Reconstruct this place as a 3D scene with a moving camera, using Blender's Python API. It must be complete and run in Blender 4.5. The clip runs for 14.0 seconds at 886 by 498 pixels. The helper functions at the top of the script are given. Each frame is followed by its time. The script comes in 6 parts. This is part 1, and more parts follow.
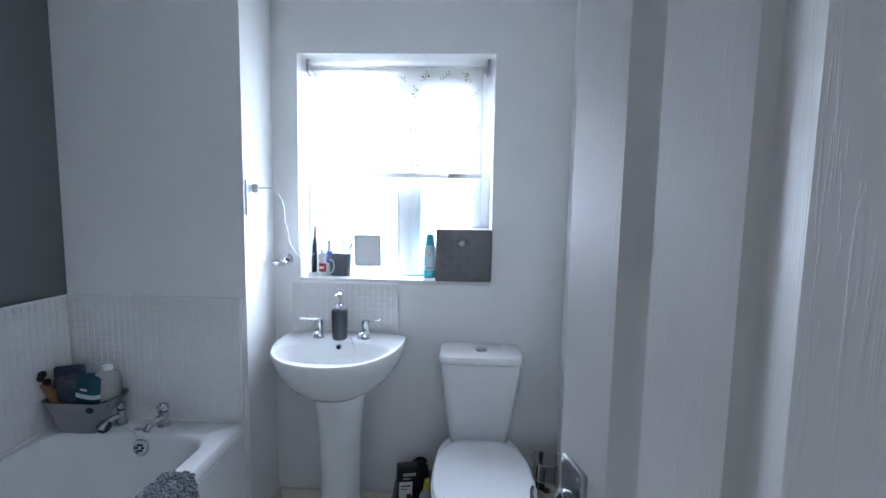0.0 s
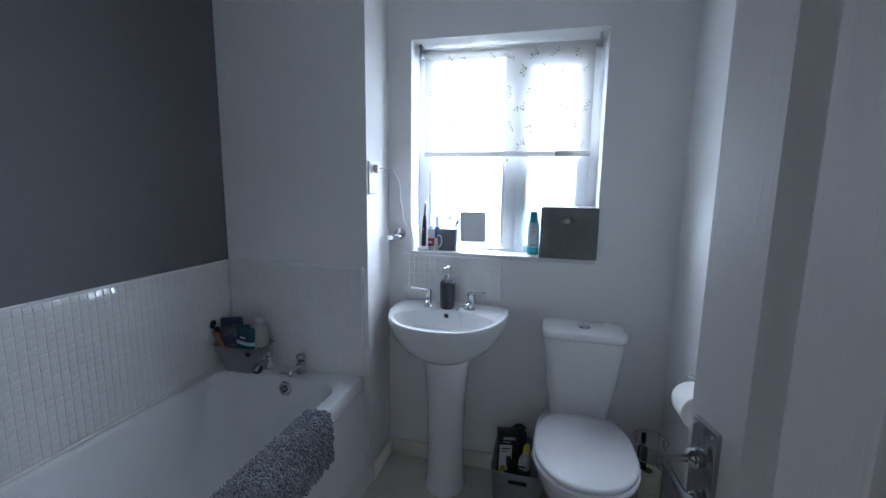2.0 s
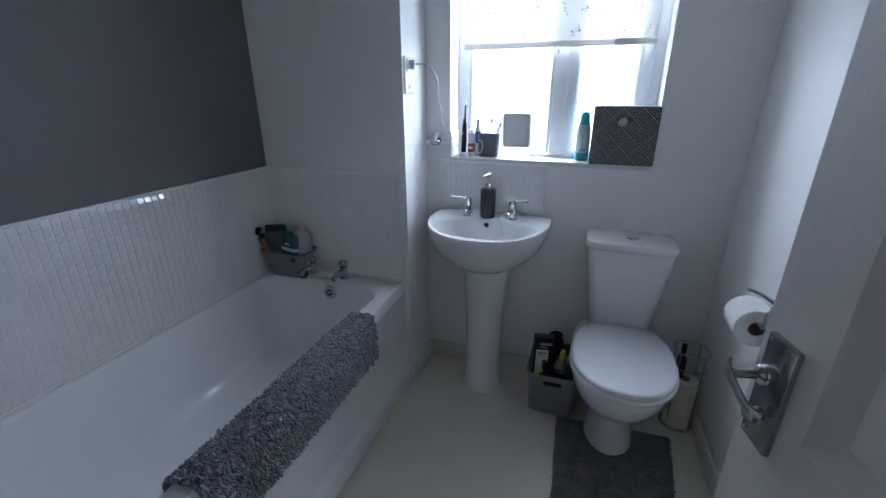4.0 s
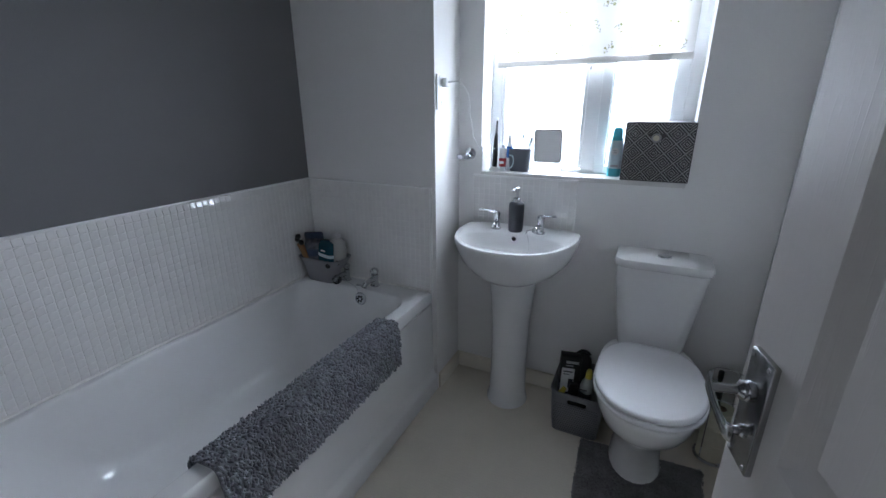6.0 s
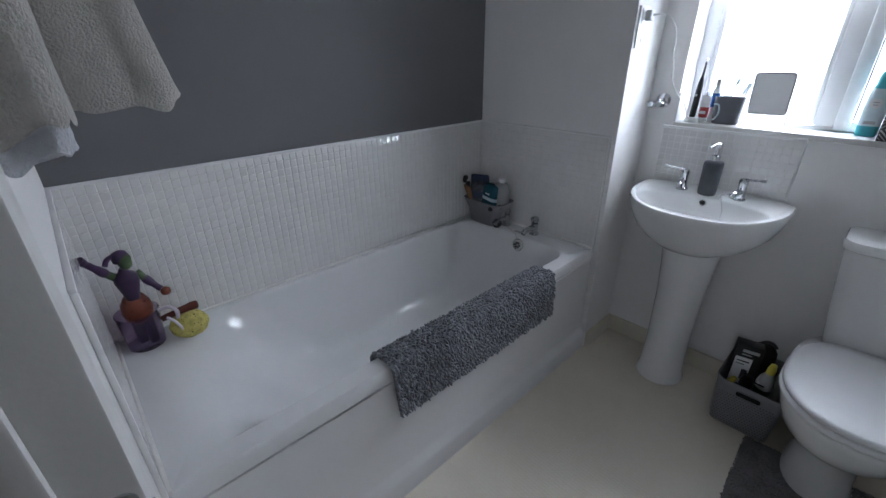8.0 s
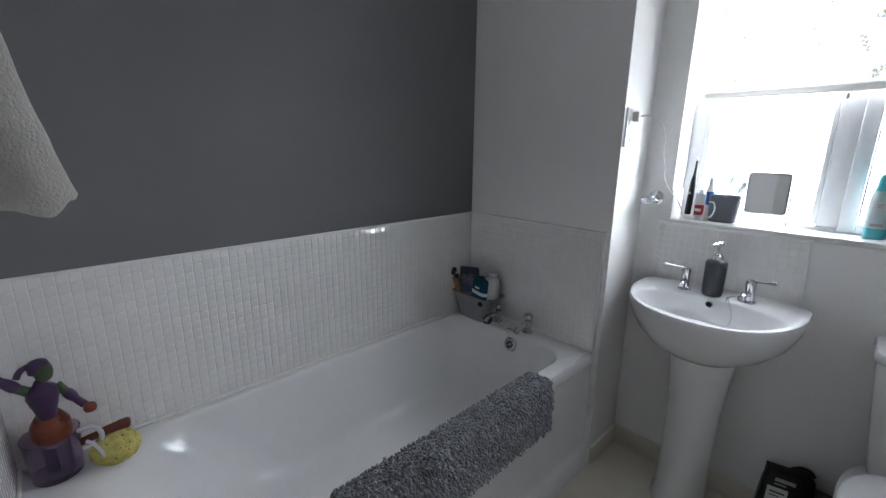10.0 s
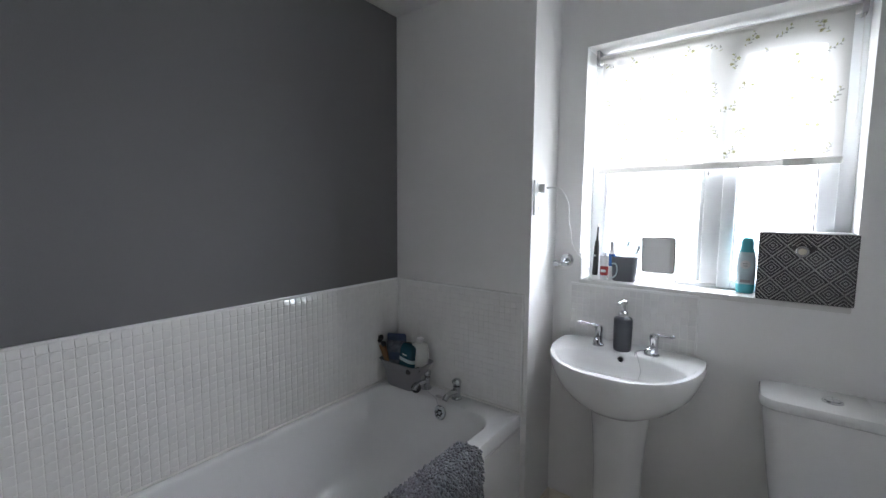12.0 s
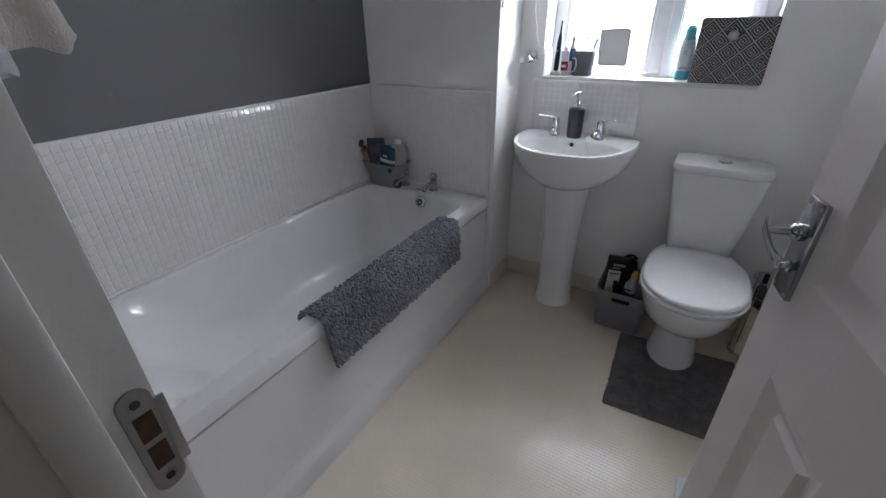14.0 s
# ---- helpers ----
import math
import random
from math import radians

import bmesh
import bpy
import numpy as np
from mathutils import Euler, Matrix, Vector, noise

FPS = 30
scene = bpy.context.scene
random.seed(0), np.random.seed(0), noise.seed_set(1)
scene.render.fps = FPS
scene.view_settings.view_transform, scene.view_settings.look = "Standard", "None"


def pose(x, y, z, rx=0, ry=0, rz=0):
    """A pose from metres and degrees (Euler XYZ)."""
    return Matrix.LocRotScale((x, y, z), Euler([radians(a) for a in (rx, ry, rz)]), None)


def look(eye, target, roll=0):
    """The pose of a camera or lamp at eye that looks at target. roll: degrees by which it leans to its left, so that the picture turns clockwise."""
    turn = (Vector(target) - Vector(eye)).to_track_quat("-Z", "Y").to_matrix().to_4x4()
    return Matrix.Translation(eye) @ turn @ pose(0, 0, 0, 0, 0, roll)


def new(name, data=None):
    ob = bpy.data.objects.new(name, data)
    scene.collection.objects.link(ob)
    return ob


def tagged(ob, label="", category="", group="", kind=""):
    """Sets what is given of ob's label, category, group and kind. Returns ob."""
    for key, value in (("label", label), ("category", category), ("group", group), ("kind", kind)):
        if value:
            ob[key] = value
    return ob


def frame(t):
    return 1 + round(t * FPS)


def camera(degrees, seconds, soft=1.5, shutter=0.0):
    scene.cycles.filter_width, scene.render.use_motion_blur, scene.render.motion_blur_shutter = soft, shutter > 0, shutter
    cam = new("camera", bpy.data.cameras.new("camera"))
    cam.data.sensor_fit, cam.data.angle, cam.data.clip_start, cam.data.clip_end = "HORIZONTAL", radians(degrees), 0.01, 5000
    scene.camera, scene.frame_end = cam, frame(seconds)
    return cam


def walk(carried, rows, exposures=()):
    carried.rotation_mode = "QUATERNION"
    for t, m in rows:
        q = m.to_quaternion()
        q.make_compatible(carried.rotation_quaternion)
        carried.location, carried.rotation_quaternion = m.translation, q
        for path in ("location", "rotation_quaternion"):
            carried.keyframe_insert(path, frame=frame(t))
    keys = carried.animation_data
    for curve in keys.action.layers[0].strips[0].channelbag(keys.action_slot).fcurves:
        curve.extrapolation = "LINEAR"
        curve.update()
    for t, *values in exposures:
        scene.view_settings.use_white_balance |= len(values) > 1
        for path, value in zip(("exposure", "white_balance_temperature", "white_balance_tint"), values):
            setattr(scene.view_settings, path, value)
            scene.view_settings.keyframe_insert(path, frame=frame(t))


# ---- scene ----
cam = camera(93.8, 14.0)
PATH = [
    (0, (1.552, 0.134, 1.4), (1.477, 2.124, 1.215), 1.0),
    (0.5, (1.533, 0.171, 1.397), (1.405, 2.151, 1.146), 0.7),
    (1, (1.536, 0.121, 1.425), (1.154, 2.06, 1.123), 0.8),
    (1.5, (1.557, 0.074, 1.403), (1.083, 1.998, 1.133), 0.7),
    (2, (1.48, 0.043, 1.399), (1.0, 1.962, 1.104), 0.8),
    (2.5, (1.462, 0.034, 1.377), (0.948, 1.936, 1.034), 0.5),
    (3, (1.487, 0.068, 1.354), (0.833, 1.884, 0.83), 0.3),
    (3.5, (1.464, 0.09, 1.36), (0.84, 1.873, 0.703), 0.0),
    (3.7, (1.447, 0.091, 1.372), (0.833, 1.858, 0.663), -0.2),
    (6, (1.545, 0.088, 1.364), (0.715, 1.794, 0.73), -0.3),
    (6.5, (1.518, 0.054, 1.361), (0.353, 1.512, 0.642), -0.3),
    (7, (1.529, 0.061, 1.352), (0.247, 1.334, 0.494), -0.8),
    (7.5, (1.521, 0.054, 1.341), (0.191, 1.23, 0.42), -0.9),
    (8, (1.492, 0.026, 1.352), (0.165, 1.259, 0.503), -0.6),
    (8.2, (1.518, 0.053, 1.359), (0.152, 1.286, 0.576), -0.8),
    (10.3, (1.397, 0.164, 1.362), (0.021, 1.552, 0.936), 0.2),
    (10.5, (1.415, 0.172, 1.37), (0.126, 1.644, 0.955), 0.2),
    (11, (1.446, 0.17, 1.372), (0.211, 1.688, 0.96), -0.0),
    (11.5, (1.422, 0.171, 1.382), (0.196, 1.723, 1.083), 0.2),
    (12, (1.437, 0.171, 1.383), (0.241, 1.763, 1.198), 0.4),
    (12.5, (1.471, 0.111, 1.397), (0.311, 1.731, 1.214), 0.1),
    (13, (1.472, 0.034, 1.355), (0.367, 1.651, 0.947), 0.0),
    (13.5, (1.497, -0.023, 1.338), (0.503, 1.514, 0.532), -1.0),
    (14, (1.529, -0.1, 1.314), (0.614, 1.4, 0.358), -1.0),
]
EXPOSURES = [(0, 0.66, 5450, 10), (1, 0.37, 5450, 10), (2, -0.17, 5450, 10), (3, -0.37, 5450, 10), (3.5, -0.35, 5450, 10), (6, -0.04, 5850, 11), (7.5, -0.02, 6000, 12), (8.2, 0.0, 6000, 12), (10.5, 0.1, 6380, 11), (12.5, 0.15, 6430, 12), (14, 0.08, 6420, 16)]
walk(cam, [(t, look(eye, target, roll)) for t, eye, target, roll in PATH], EXPOSURES)

# world, lamps -------------------------------------------------------------
world = bpy.data.worlds.new("sky")
scene.world = world
world.use_nodes = True
wn = world.node_tree.nodes
sky = wn.new("ShaderNodeTexSky")
sky.sky_type = "NISHITA"
sky.sun_disc = False
sky.sun_elevation, sky.sun_rotation = radians(40), radians(150)
wn["Background"].inputs[1].default_value = 0.12
world.node_tree.links.new(sky.outputs[0], wn["Background"].inputs[0])


def area_lamp(name, m, sx, sy, power, colour):
    data = bpy.data.lights.new(name, "AREA")
    data.shape, data.size, data.size_y, data.energy, data.color = "RECTANGLE", sx, sy, power, colour
    ob = new(name, data)
    ob.matrix_world = m
    return ob


# daylight that falls in through the bathroom window, from the sky outside the pane
area_lamp("window_daylight", look((1.267, 2.72, 2.05), (1.267, 1.1, 1.2)), 4.6, 1.9, 545, (0.87, 0.905, 1.0))
# overcast brightness outside the window
def sky_glow():
    m = bpy.data.materials.new("bright_overcast_sky")
    m.use_nodes = True
    nt = m.node_tree
    e = nt.nodes.new("ShaderNodeEmission")
    e.inputs[0].default_value = (0.87, 0.91, 1.0, 1)
    # an overcast sky is about three times as bright overhead as at the horizon
    geo, split, rise = nt.nodes.new("ShaderNodeNewGeometry"), nt.nodes.new("ShaderNodeSeparateXYZ"), nt.nodes.new("ShaderNodeMapRange")
    rise.inputs[1].default_value, rise.inputs[2].default_value = 1.0, 12.0
    rise.inputs[3].default_value, rise.inputs[4].default_value = 5.0, 15.0
    nt.links.new(geo.outputs["Position"], split.inputs[0])
    nt.links.new(split.outputs[2], rise.inputs[0])
    nt.links.new(rise.outputs[0], e.inputs[1])
    nt.links.new(e.outputs[0], nt.nodes["Material Output"].inputs["Surface"])
    me = bpy.data.meshes.new("backdrop")
    me.from_pydata([(-12, 9, -6), (14, 9, -6), (14, 9, 14), (-12, 9, 14)], [], [(0, 1, 2, 3)])
    me.materials.append(m)
    tagged(new("backdrop", me), "plain bright overcast sky beyond the window", "sky", kind="structure")


sky_glow()
# added fill lamp on the landing, no such source is seen; a little light through the doorway
area_lamp("landing_fill", look((0.15, -1.35, 1.5), (1.5, -0.6, 1.2)), 0.7, 1.0, 2.5, (1.0, 0.96, 0.90))


# materials ----------------------------------------------------------------
def socket(nodes, kind, **values):
    n = nodes.new(kind)
    for key, value in values.items():
        n.inputs[key.replace("_", " ")].default_value = value
    return n


def material(name, colour, rough=0.5, metal=0.0, vary=0.06, scale=6.0, grain=80.0, bump=0.0, coat=0.0, rough_vary=0.08, stretch=(1, 1, 1), trans=0.0, ior=1.45, sheen=0.0, per_object=0.0, per_island=0.0):
    """A principled surface with variation at two scales, in metres."""
    m = bpy.data.materials.new(name)
    m.use_nodes = True
    nt = m.node_tree
    b = nt.nodes["Principled BSDF"]
    b.inputs["Metallic"].default_value = metal
    b.inputs["Coat Weight"].default_value = coat
    b.inputs["Coat Roughness"].default_value = 0.08
    b.inputs["Transmission Weight"].default_value = trans
    b.inputs["IOR"].default_value = ior
    b.inputs["Sheen Weight"].default_value = sheen
    geo = nt.nodes.new("ShaderNodeNewGeometry")
    mp = nt.nodes.new("ShaderNodeMapping")
    mp.inputs["Scale"].default_value = stretch
    nt.links.new(geo.outputs["Position"], mp.inputs["Vector"])
    big = socket(nt.nodes, "ShaderNodeTexNoise", Scale=scale, Detail=3.0)
    fine = socket(nt.nodes, "ShaderNodeTexNoise", Scale=grain, Detail=4.0)
    for tex in (big, fine):
        nt.links.new(mp.outputs[0], tex.inputs["Vector"])
    add = nt.nodes.new("ShaderNodeMath")
    add.operation = "MULTIPLY_ADD"
    add.inputs[1].default_value = 0.35
    nt.links.new(fine.outputs[0], add.inputs[0])
    nt.links.new(big.outputs[0], add.inputs[2])
    ramp = nt.nodes.new("ShaderNodeMapRange")
    ramp.inputs[1].default_value, ramp.inputs[2].default_value = 0.4, 0.95
    ramp.inputs[3].default_value, ramp.inputs[4].default_value = 1 - vary, 1 + vary
    nt.links.new(add.outputs[0], ramp.inputs[0])
    last = ramp.outputs[0]
    if per_object:
        info = nt.nodes.new("ShaderNodeObjectInfo")
        r2 = nt.nodes.new("ShaderNodeMapRange")
        r2.inputs[3].default_value, r2.inputs[4].default_value = 1 - per_object, 1 + per_object
        nt.links.new(info.outputs["Random"], r2.inputs[0])
        mul = nt.nodes.new("ShaderNodeMath")
        mul.operation = "MULTIPLY"
        nt.links.new(last, mul.inputs[0])
        nt.links.new(r2.outputs[0], mul.inputs[1])
        last = mul.outputs[0]
    if per_island:
        r3 = nt.nodes.new("ShaderNodeMapRange")
        r3.inputs[3].default_value, r3.inputs[4].default_value = 1 - per_island, 1 + per_island
        nt.links.new(geo.outputs["Random Per Island"], r3.inputs[0])
        mul2 = nt.nodes.new("ShaderNodeMath")
        mul2.operation = "MULTIPLY"
        nt.links.new(last, mul2.inputs[0])
        nt.links.new(r3.outputs[0], mul2.inputs[1])
        last = mul2.outputs[0]
    mix = nt.nodes.new("ShaderNodeVectorMath")
    mix.operation = "SCALE"
    mix.inputs[0].default_value = colour
    nt.links.new(last, mix.inputs["Scale"])
    nt.links.new(mix.outputs[0], b.inputs["Base Color"])
    rr = nt.nodes.new("ShaderNodeMapRange")
    rr.inputs[3].default_value, rr.inputs[4].default_value = max(0.02, rough - rough_vary), min(1.0, rough + rough_vary)
    nt.links.new(big.outputs[0], rr.inputs[0])
    nt.links.new(rr.outputs[0], b.inputs["Roughness"])
    if bump:
        bp = nt.nodes.new("ShaderNodeBump")
        bp.inputs["Strength"].default_value = 1.0
        bp.inputs["Distance"].default_value = bump
        nt.links.new(fine.outputs[0], bp.inputs["Height"])
        nt.links.new(bp.outputs[0], b.inputs["Normal"])
    return m


M_PALE = material("pale_grey_emulsion", (0.81, 0.803, 0.792), 0.75, vary=0.03, scale=2.0, grain=220, bump=0.0006)
M_DARK = material("slate_grey_emulsion", (0.160, 0.161, 0.164), 0.62, vary=0.05, scale=1.5, grain=220, bump=0.0006)
M_CEIL = material("white_ceiling_paint", (0.82, 0.82, 0.81), 0.85, vary=0.03, grain=200, bump=0.0006)
M_GLOSS = material("white_gloss_paint", (0.66, 0.655, 0.63), 0.32, vary=0.04, scale=4, grain=120, bump=0.0003)
M_SKIRT = material("cream_gloss_paint", (0.74, 0.70, 0.60), 0.35, vary=0.05, scale=6, grain=120, bump=0.0003)
M_TILE = material("white_lustre_mosaic", (0.755, 0.745, 0.73), 0.09, vary=0.03, scale=10, grain=60, bump=0.0, per_object=0.02, per_island=0.02, rough_vary=0.03, ior=1.85)
M_GROUT = material("off_white_grout", (0.78, 0.77, 0.74), 0.6, vary=0.08, scale=12, grain=260, bump=0.0005)
M_BATH = material("white_bath_acrylic", (0.75, 0.75, 0.75), 0.07, vary=0.02, scale=3, grain=30, rough_vary=0.04)
M_CERAMIC = material("white_ceramic", (0.75, 0.75, 0.745), 0.08, vary=0.02, scale=3, grain=30, rough_vary=0.03)
M_PLASTIC = material("white_plastic", (0.78, 0.78, 0.77), 0.3, vary=0.03, scale=8)
M_SEAT = material("white_toilet_seat_plastic", (0.80, 0.80, 0.81), 0.2, vary=0.02, scale=6)
M_CHROME = material("chrome", (0.58, 0.59, 0.61), 0.05, 1.0, vary=0.05, scale=30, grain=150, rough_vary=0.02)
M_LEVER = material("dulled_chrome", (0.40, 0.405, 0.415), 0.2, 1.0, vary=0.1, scale=30, grain=150, rough_vary=0.05)
M_STEEL = material("brushed_steel", (0.42, 0.42, 0.43), 0.3, 1.0, vary=0.1, scale=20, grain=300, stretch=(1, 1, 0.1))
M_PLUG = material("dark_metal_plug", (0.10, 0.10, 0.105), 0.25, 0.6, vary=0.15, scale=30)
M_BLACK = material("black_plastic", (0.012, 0.012, 0.013), 0.4, vary=0.15, scale=20)
# near-black that stands for the shade inside holes and gaps
M_HOLE = material("painted_recess_shade", (0.01, 0.01, 0.01), 0.8, vary=0.2)
M_UPVC = material("white_upvc", (0.80, 0.81, 0.82), 0.3, vary=0.02, scale=6)
M_SILICONE = material("white_sealant", (0.74, 0.73, 0.70), 0.4, vary=0.06, scale=30)
M_RUG = material("grey_chenille", (0.235, 0.243, 0.268), 0.95, vary=0.25, scale=30, grain=160, bump=0.0006, sheen=0.3, per_island=0.42)
M_MAT = material("dark_grey_mat_pile", (0.125, 0.12, 0.12), 0.95, vary=0.4, scale=22, grain=260, bump=0.002, sheen=0.3, per_island=0.3)
M_TOWEL = material("pale_grey_towelling", (0.42, 0.405, 0.365), 0.95, vary=0.12, scale=40, grain=330, bump=0.005, sheen=0.4)
M_TOWEL2 = material("blue_grey_towelling", (0.52, 0.54, 0.57), 0.95, vary=0.12, scale=40, grain=380, bump=0.003, sheen=0.3)
M_PERF = material("shaded_perforation", (0.11, 0.11, 0.12), 0.7, vary=0.1)
M_TUB = material("grey_moulded_plastic", (0.25, 0.25, 0.265), 0.5, vary=0.06, scale=20)
M_PAPER = material("white_tissue_paper", (0.76, 0.75, 0.71), 0.95, vary=0.05, scale=60, grain=300, bump=0.0008)
M_CREAM = material("cream_tissue_paper", (0.72, 0.69, 0.55), 0.95, vary=0.05, scale=60, grain=300, bump=0.0008)
M_CARPET = material("beige_carpet", (0.22, 0.2, 0.17), 0.95, vary=0.25, scale=60, grain=400, bump=0.002)
M_SLATE = material("dark_grey_stoneware", (0.042, 0.045, 0.055), 0.4, vary=0.12, scale=30, grain=220, bump=0.0004)
M_MIRROR = material("mirror_silver", (0.85, 0.86, 0.87), 0.03, 1.0, vary=0.01, rough_vary=0.01)


def floor_vinyl():
    """Cream sheet vinyl with a fine raised grid."""
    m = material("cream_grid_vinyl", (0.725, 0.67, 0.57), 0.17, vary=0.05, scale=5, grain=90, rough_vary=0.04)
    nt = m.node_tree
    b = nt.nodes["Principled BSDF"]
    geo = nt.nodes.new("ShaderNodeNewGeometry")
    mp = nt.nodes.new("ShaderNodeMapping")
    mp.inputs["Rotation"].default_value = (0, 0, radians(0))
    nt.links.new(geo.outputs["Position"], mp.inputs["Vector"])
    tex = nt.nodes.new("ShaderNodeTexBrick")
    tex.offset = 0.0
    tex.inputs["Scale"].default_value = 1.0
    tex.inputs["Brick Width"].default_value = 0.0128
    tex.inputs["Row Height"].default_value = 0.0128
    tex.inputs["Mortar Size"].default_value = 0.0038
    tex.inputs["Mortar Smooth"].default_value = 1.0
    tex.inputs["Color1"].default_value = tex.inputs["Color2"].default_value = (1, 1, 1, 1)
    tex.inputs["Mortar"].default_value = (0, 0, 0, 1)
    nt.links.new(mp.outputs[0], tex.inputs["Vector"])
    bp = nt.nodes.new("ShaderNodeBump")
    bp.inputs["Distance"].default_value = 0.00042
    b.inputs["Specular IOR Level"].default_value = 0.55
    nt.links.new(tex.outputs["Color"], bp.inputs["Height"])
    nt.links.new(bp.outputs[0], b.inputs["Normal"])
    # the raised lines are polished by feet, the cells between stay duller
    wear = nt.nodes.new("ShaderNodeMapRange")
    wear.inputs[3].default_value, wear.inputs[4].default_value = 0.14, 0.07
    nt.links.new(tex.outputs["Fac"], wear.inputs[0])
    nt.links.new(wear.outputs[0], b.inputs["Roughness"])
    return m


def door_paint():
    """White painted moulded door with an embossed wood grain."""
    m = material("white_grained_door_paint", (0.61, 0.585, 0.565), 0.45, vary=0.03, scale=4)
    nt = m.node_tree
    b = nt.nodes["Principled BSDF"]
    tc = nt.nodes.new("ShaderNodeTexCoord")
    mp = nt.nodes.new("ShaderNodeMapping")
    mp.inputs["Scale"].default_value = (1, 1, 0.045)
    nt.links.new(tc.outputs["Object"], mp.inputs["Vector"])
    n = socket(nt.nodes, "ShaderNodeTexNoise", Scale=150.0, Detail=4.0, Distortion=2.0)
    nt.links.new(mp.outputs[0], n.inputs["Vector"])
    r = nt.nodes.new("ShaderNodeMapRange")
    r.inputs[1].default_value, r.inputs[2].default_value = 0.55, 0.66
    nt.links.new(n.outputs[0], r.inputs[0])
    bp = nt.nodes.new("ShaderNodeBump")
    bp.inputs["Distance"].default_value = 0.00012
    nt.links.new(r.outputs[0], bp.inputs["Height"])
    nt.links.new(bp.outputs[0], b.inputs["Normal"])
    return m


def blind_cloth(name="white_blind_cloth", through_light=0.10, open_weave=0.34, colour=(0.79, 0.78, 0.75, 1)):
    """Thin roller-blind cloth or the ink on it, lit from behind."""
    m = bpy.data.materials.new(name)
    m.use_nodes = True
    nt = m.node_tree
    nt.nodes.remove(nt.nodes["Principled BSDF"])
    out = nt.nodes["Material Output"]
    geo = nt.nodes.new("ShaderNodeNewGeometry")
    weave = socket(nt.nodes, "ShaderNodeTexNoise", Scale=240.0, Detail=2.0)
    nt.links.new(geo.outputs["Position"], weave.inputs["Vector"])
    col = nt.nodes.new("ShaderNodeMixRGB")
    col.inputs[1].default_value, col.inputs[2].default_value = colour, [0.93 * c for c in colour[:3]] + [1]
    nt.links.new(weave.outputs[0], col.inputs[0])
    dif, tra = nt.nodes.new("ShaderNodeBsdfDiffuse"), nt.nodes.new("ShaderNodeBsdfTranslucent")
    see = nt.nodes.new("ShaderNodeBsdfTransparent")
    mix, mix2 = nt.nodes.new("ShaderNodeMixShader"), nt.nodes.new("ShaderNodeMixShader")
    mix.inputs[0].default_value, mix2.inputs[0].default_value = through_light, open_weave
    for node in (dif, tra):
        nt.links.new(col.outputs[0], node.inputs["Color"])
    nt.links.new(col.outputs[0], see.inputs["Color"])
    nt.links.new(dif.outputs[0], mix.inputs[1])
    nt.links.new(tra.outputs[0], mix.inputs[2])
    nt.links.new(mix.outputs[0], mix2.inputs[1])
    nt.links.new(see.outputs[0], mix2.inputs[2])
    nt.links.new(mix2.outputs[0], out.inputs["Surface"])
    return m


def pane_glass():
    m = bpy.data.materials.new("window_glass")
    m.use_nodes = True
    nt = m.node_tree
    nt.nodes.remove(nt.nodes["Principled BSDF"])
    see, shine = nt.nodes.new("ShaderNodeBsdfTransparent"), nt.nodes.new("ShaderNodeBsdfGlossy")
    see.inputs[0].default_value = (0.94, 0.96, 0.95, 1)
    shine.inputs["Roughness"].default_value = 0.03
    mix = nt.nodes.new("ShaderNodeMixShader")
    mix.inputs[0].default_value = 0.05
    nt.links.new(see.outputs[0], mix.inputs[1])
    nt.links.new(shine.outputs[0], mix.inputs[2])
    nt.links.new(mix.outputs[0], nt.nodes["Material Output"].inputs["Surface"])
    return m


M_VINYL, M_DOOR, M_BLIND, M_GLASS = floor_vinyl(), door_paint(), blind_cloth(), pane_glass()


# mesh helpers ---------------------------------------------------------------
def finish(name, bm, mat, smooth=40):
    bmesh.ops.recalc_face_normals(bm, faces=bm.faces)
    me = bpy.data.meshes.new(name)
    bm.to_mesh(me)
    bm.free()
    for m in mat if isinstance(mat, (list, tuple)) else (mat,):
        me.materials.append(m)
    if smooth:
        me.polygons.foreach_set("use_smooth", [True] * len(me.polygons))
        me.set_sharp_from_angle(angle=radians(smooth))
    return me


def part(name, bm, mat, parent=None, label="", smooth=40):
    ob = new(name, finish(name, bm, mat, smooth))
    if parent:
        ob.parent = parent
        ob.matrix_parent_inverse = parent.matrix_world.inverted()
    return tagged(ob, label)


def thing(name, at=(0, 0, 0), label="", category="", group="", kind=""):
    ob = new(name)
    ob.empty_display_size = 0.05
    ob.location = at
    ob.matrix_world = Matrix.Translation(at)
    return tagged(ob, label, category, group, kind)


def box(x0, x1, y0, y1, z0, z1, bev=0.0, seg=2, bm=None, m=None):
    bm = bm or bmesh.new()
    made = bmesh.ops.create_cube(bm, size=1.0)["verts"]
    for v in made:
        v.co = Vector(((x0 + x1) / 2 + v.co.x * (x1 - x0), (y0 + y1) / 2 + v.co.y * (y1 - y0), (z0 + z1) / 2 + v.co.z * (z1 - z0)))
    if bev:
        edges = list({e for v in made for e in v.link_edges})
        made = list({v for f in bmesh.ops.bevel(bm, geom=edges, offset=bev, segments=seg, profile=0.5, affect="EDGES")["faces"] for v in f.verts} | {v for v in made if v.is_valid})
    if m:
        bmesh.ops.transform(bm, matrix=m, verts=[v for v in made if v.is_valid])
    return bm


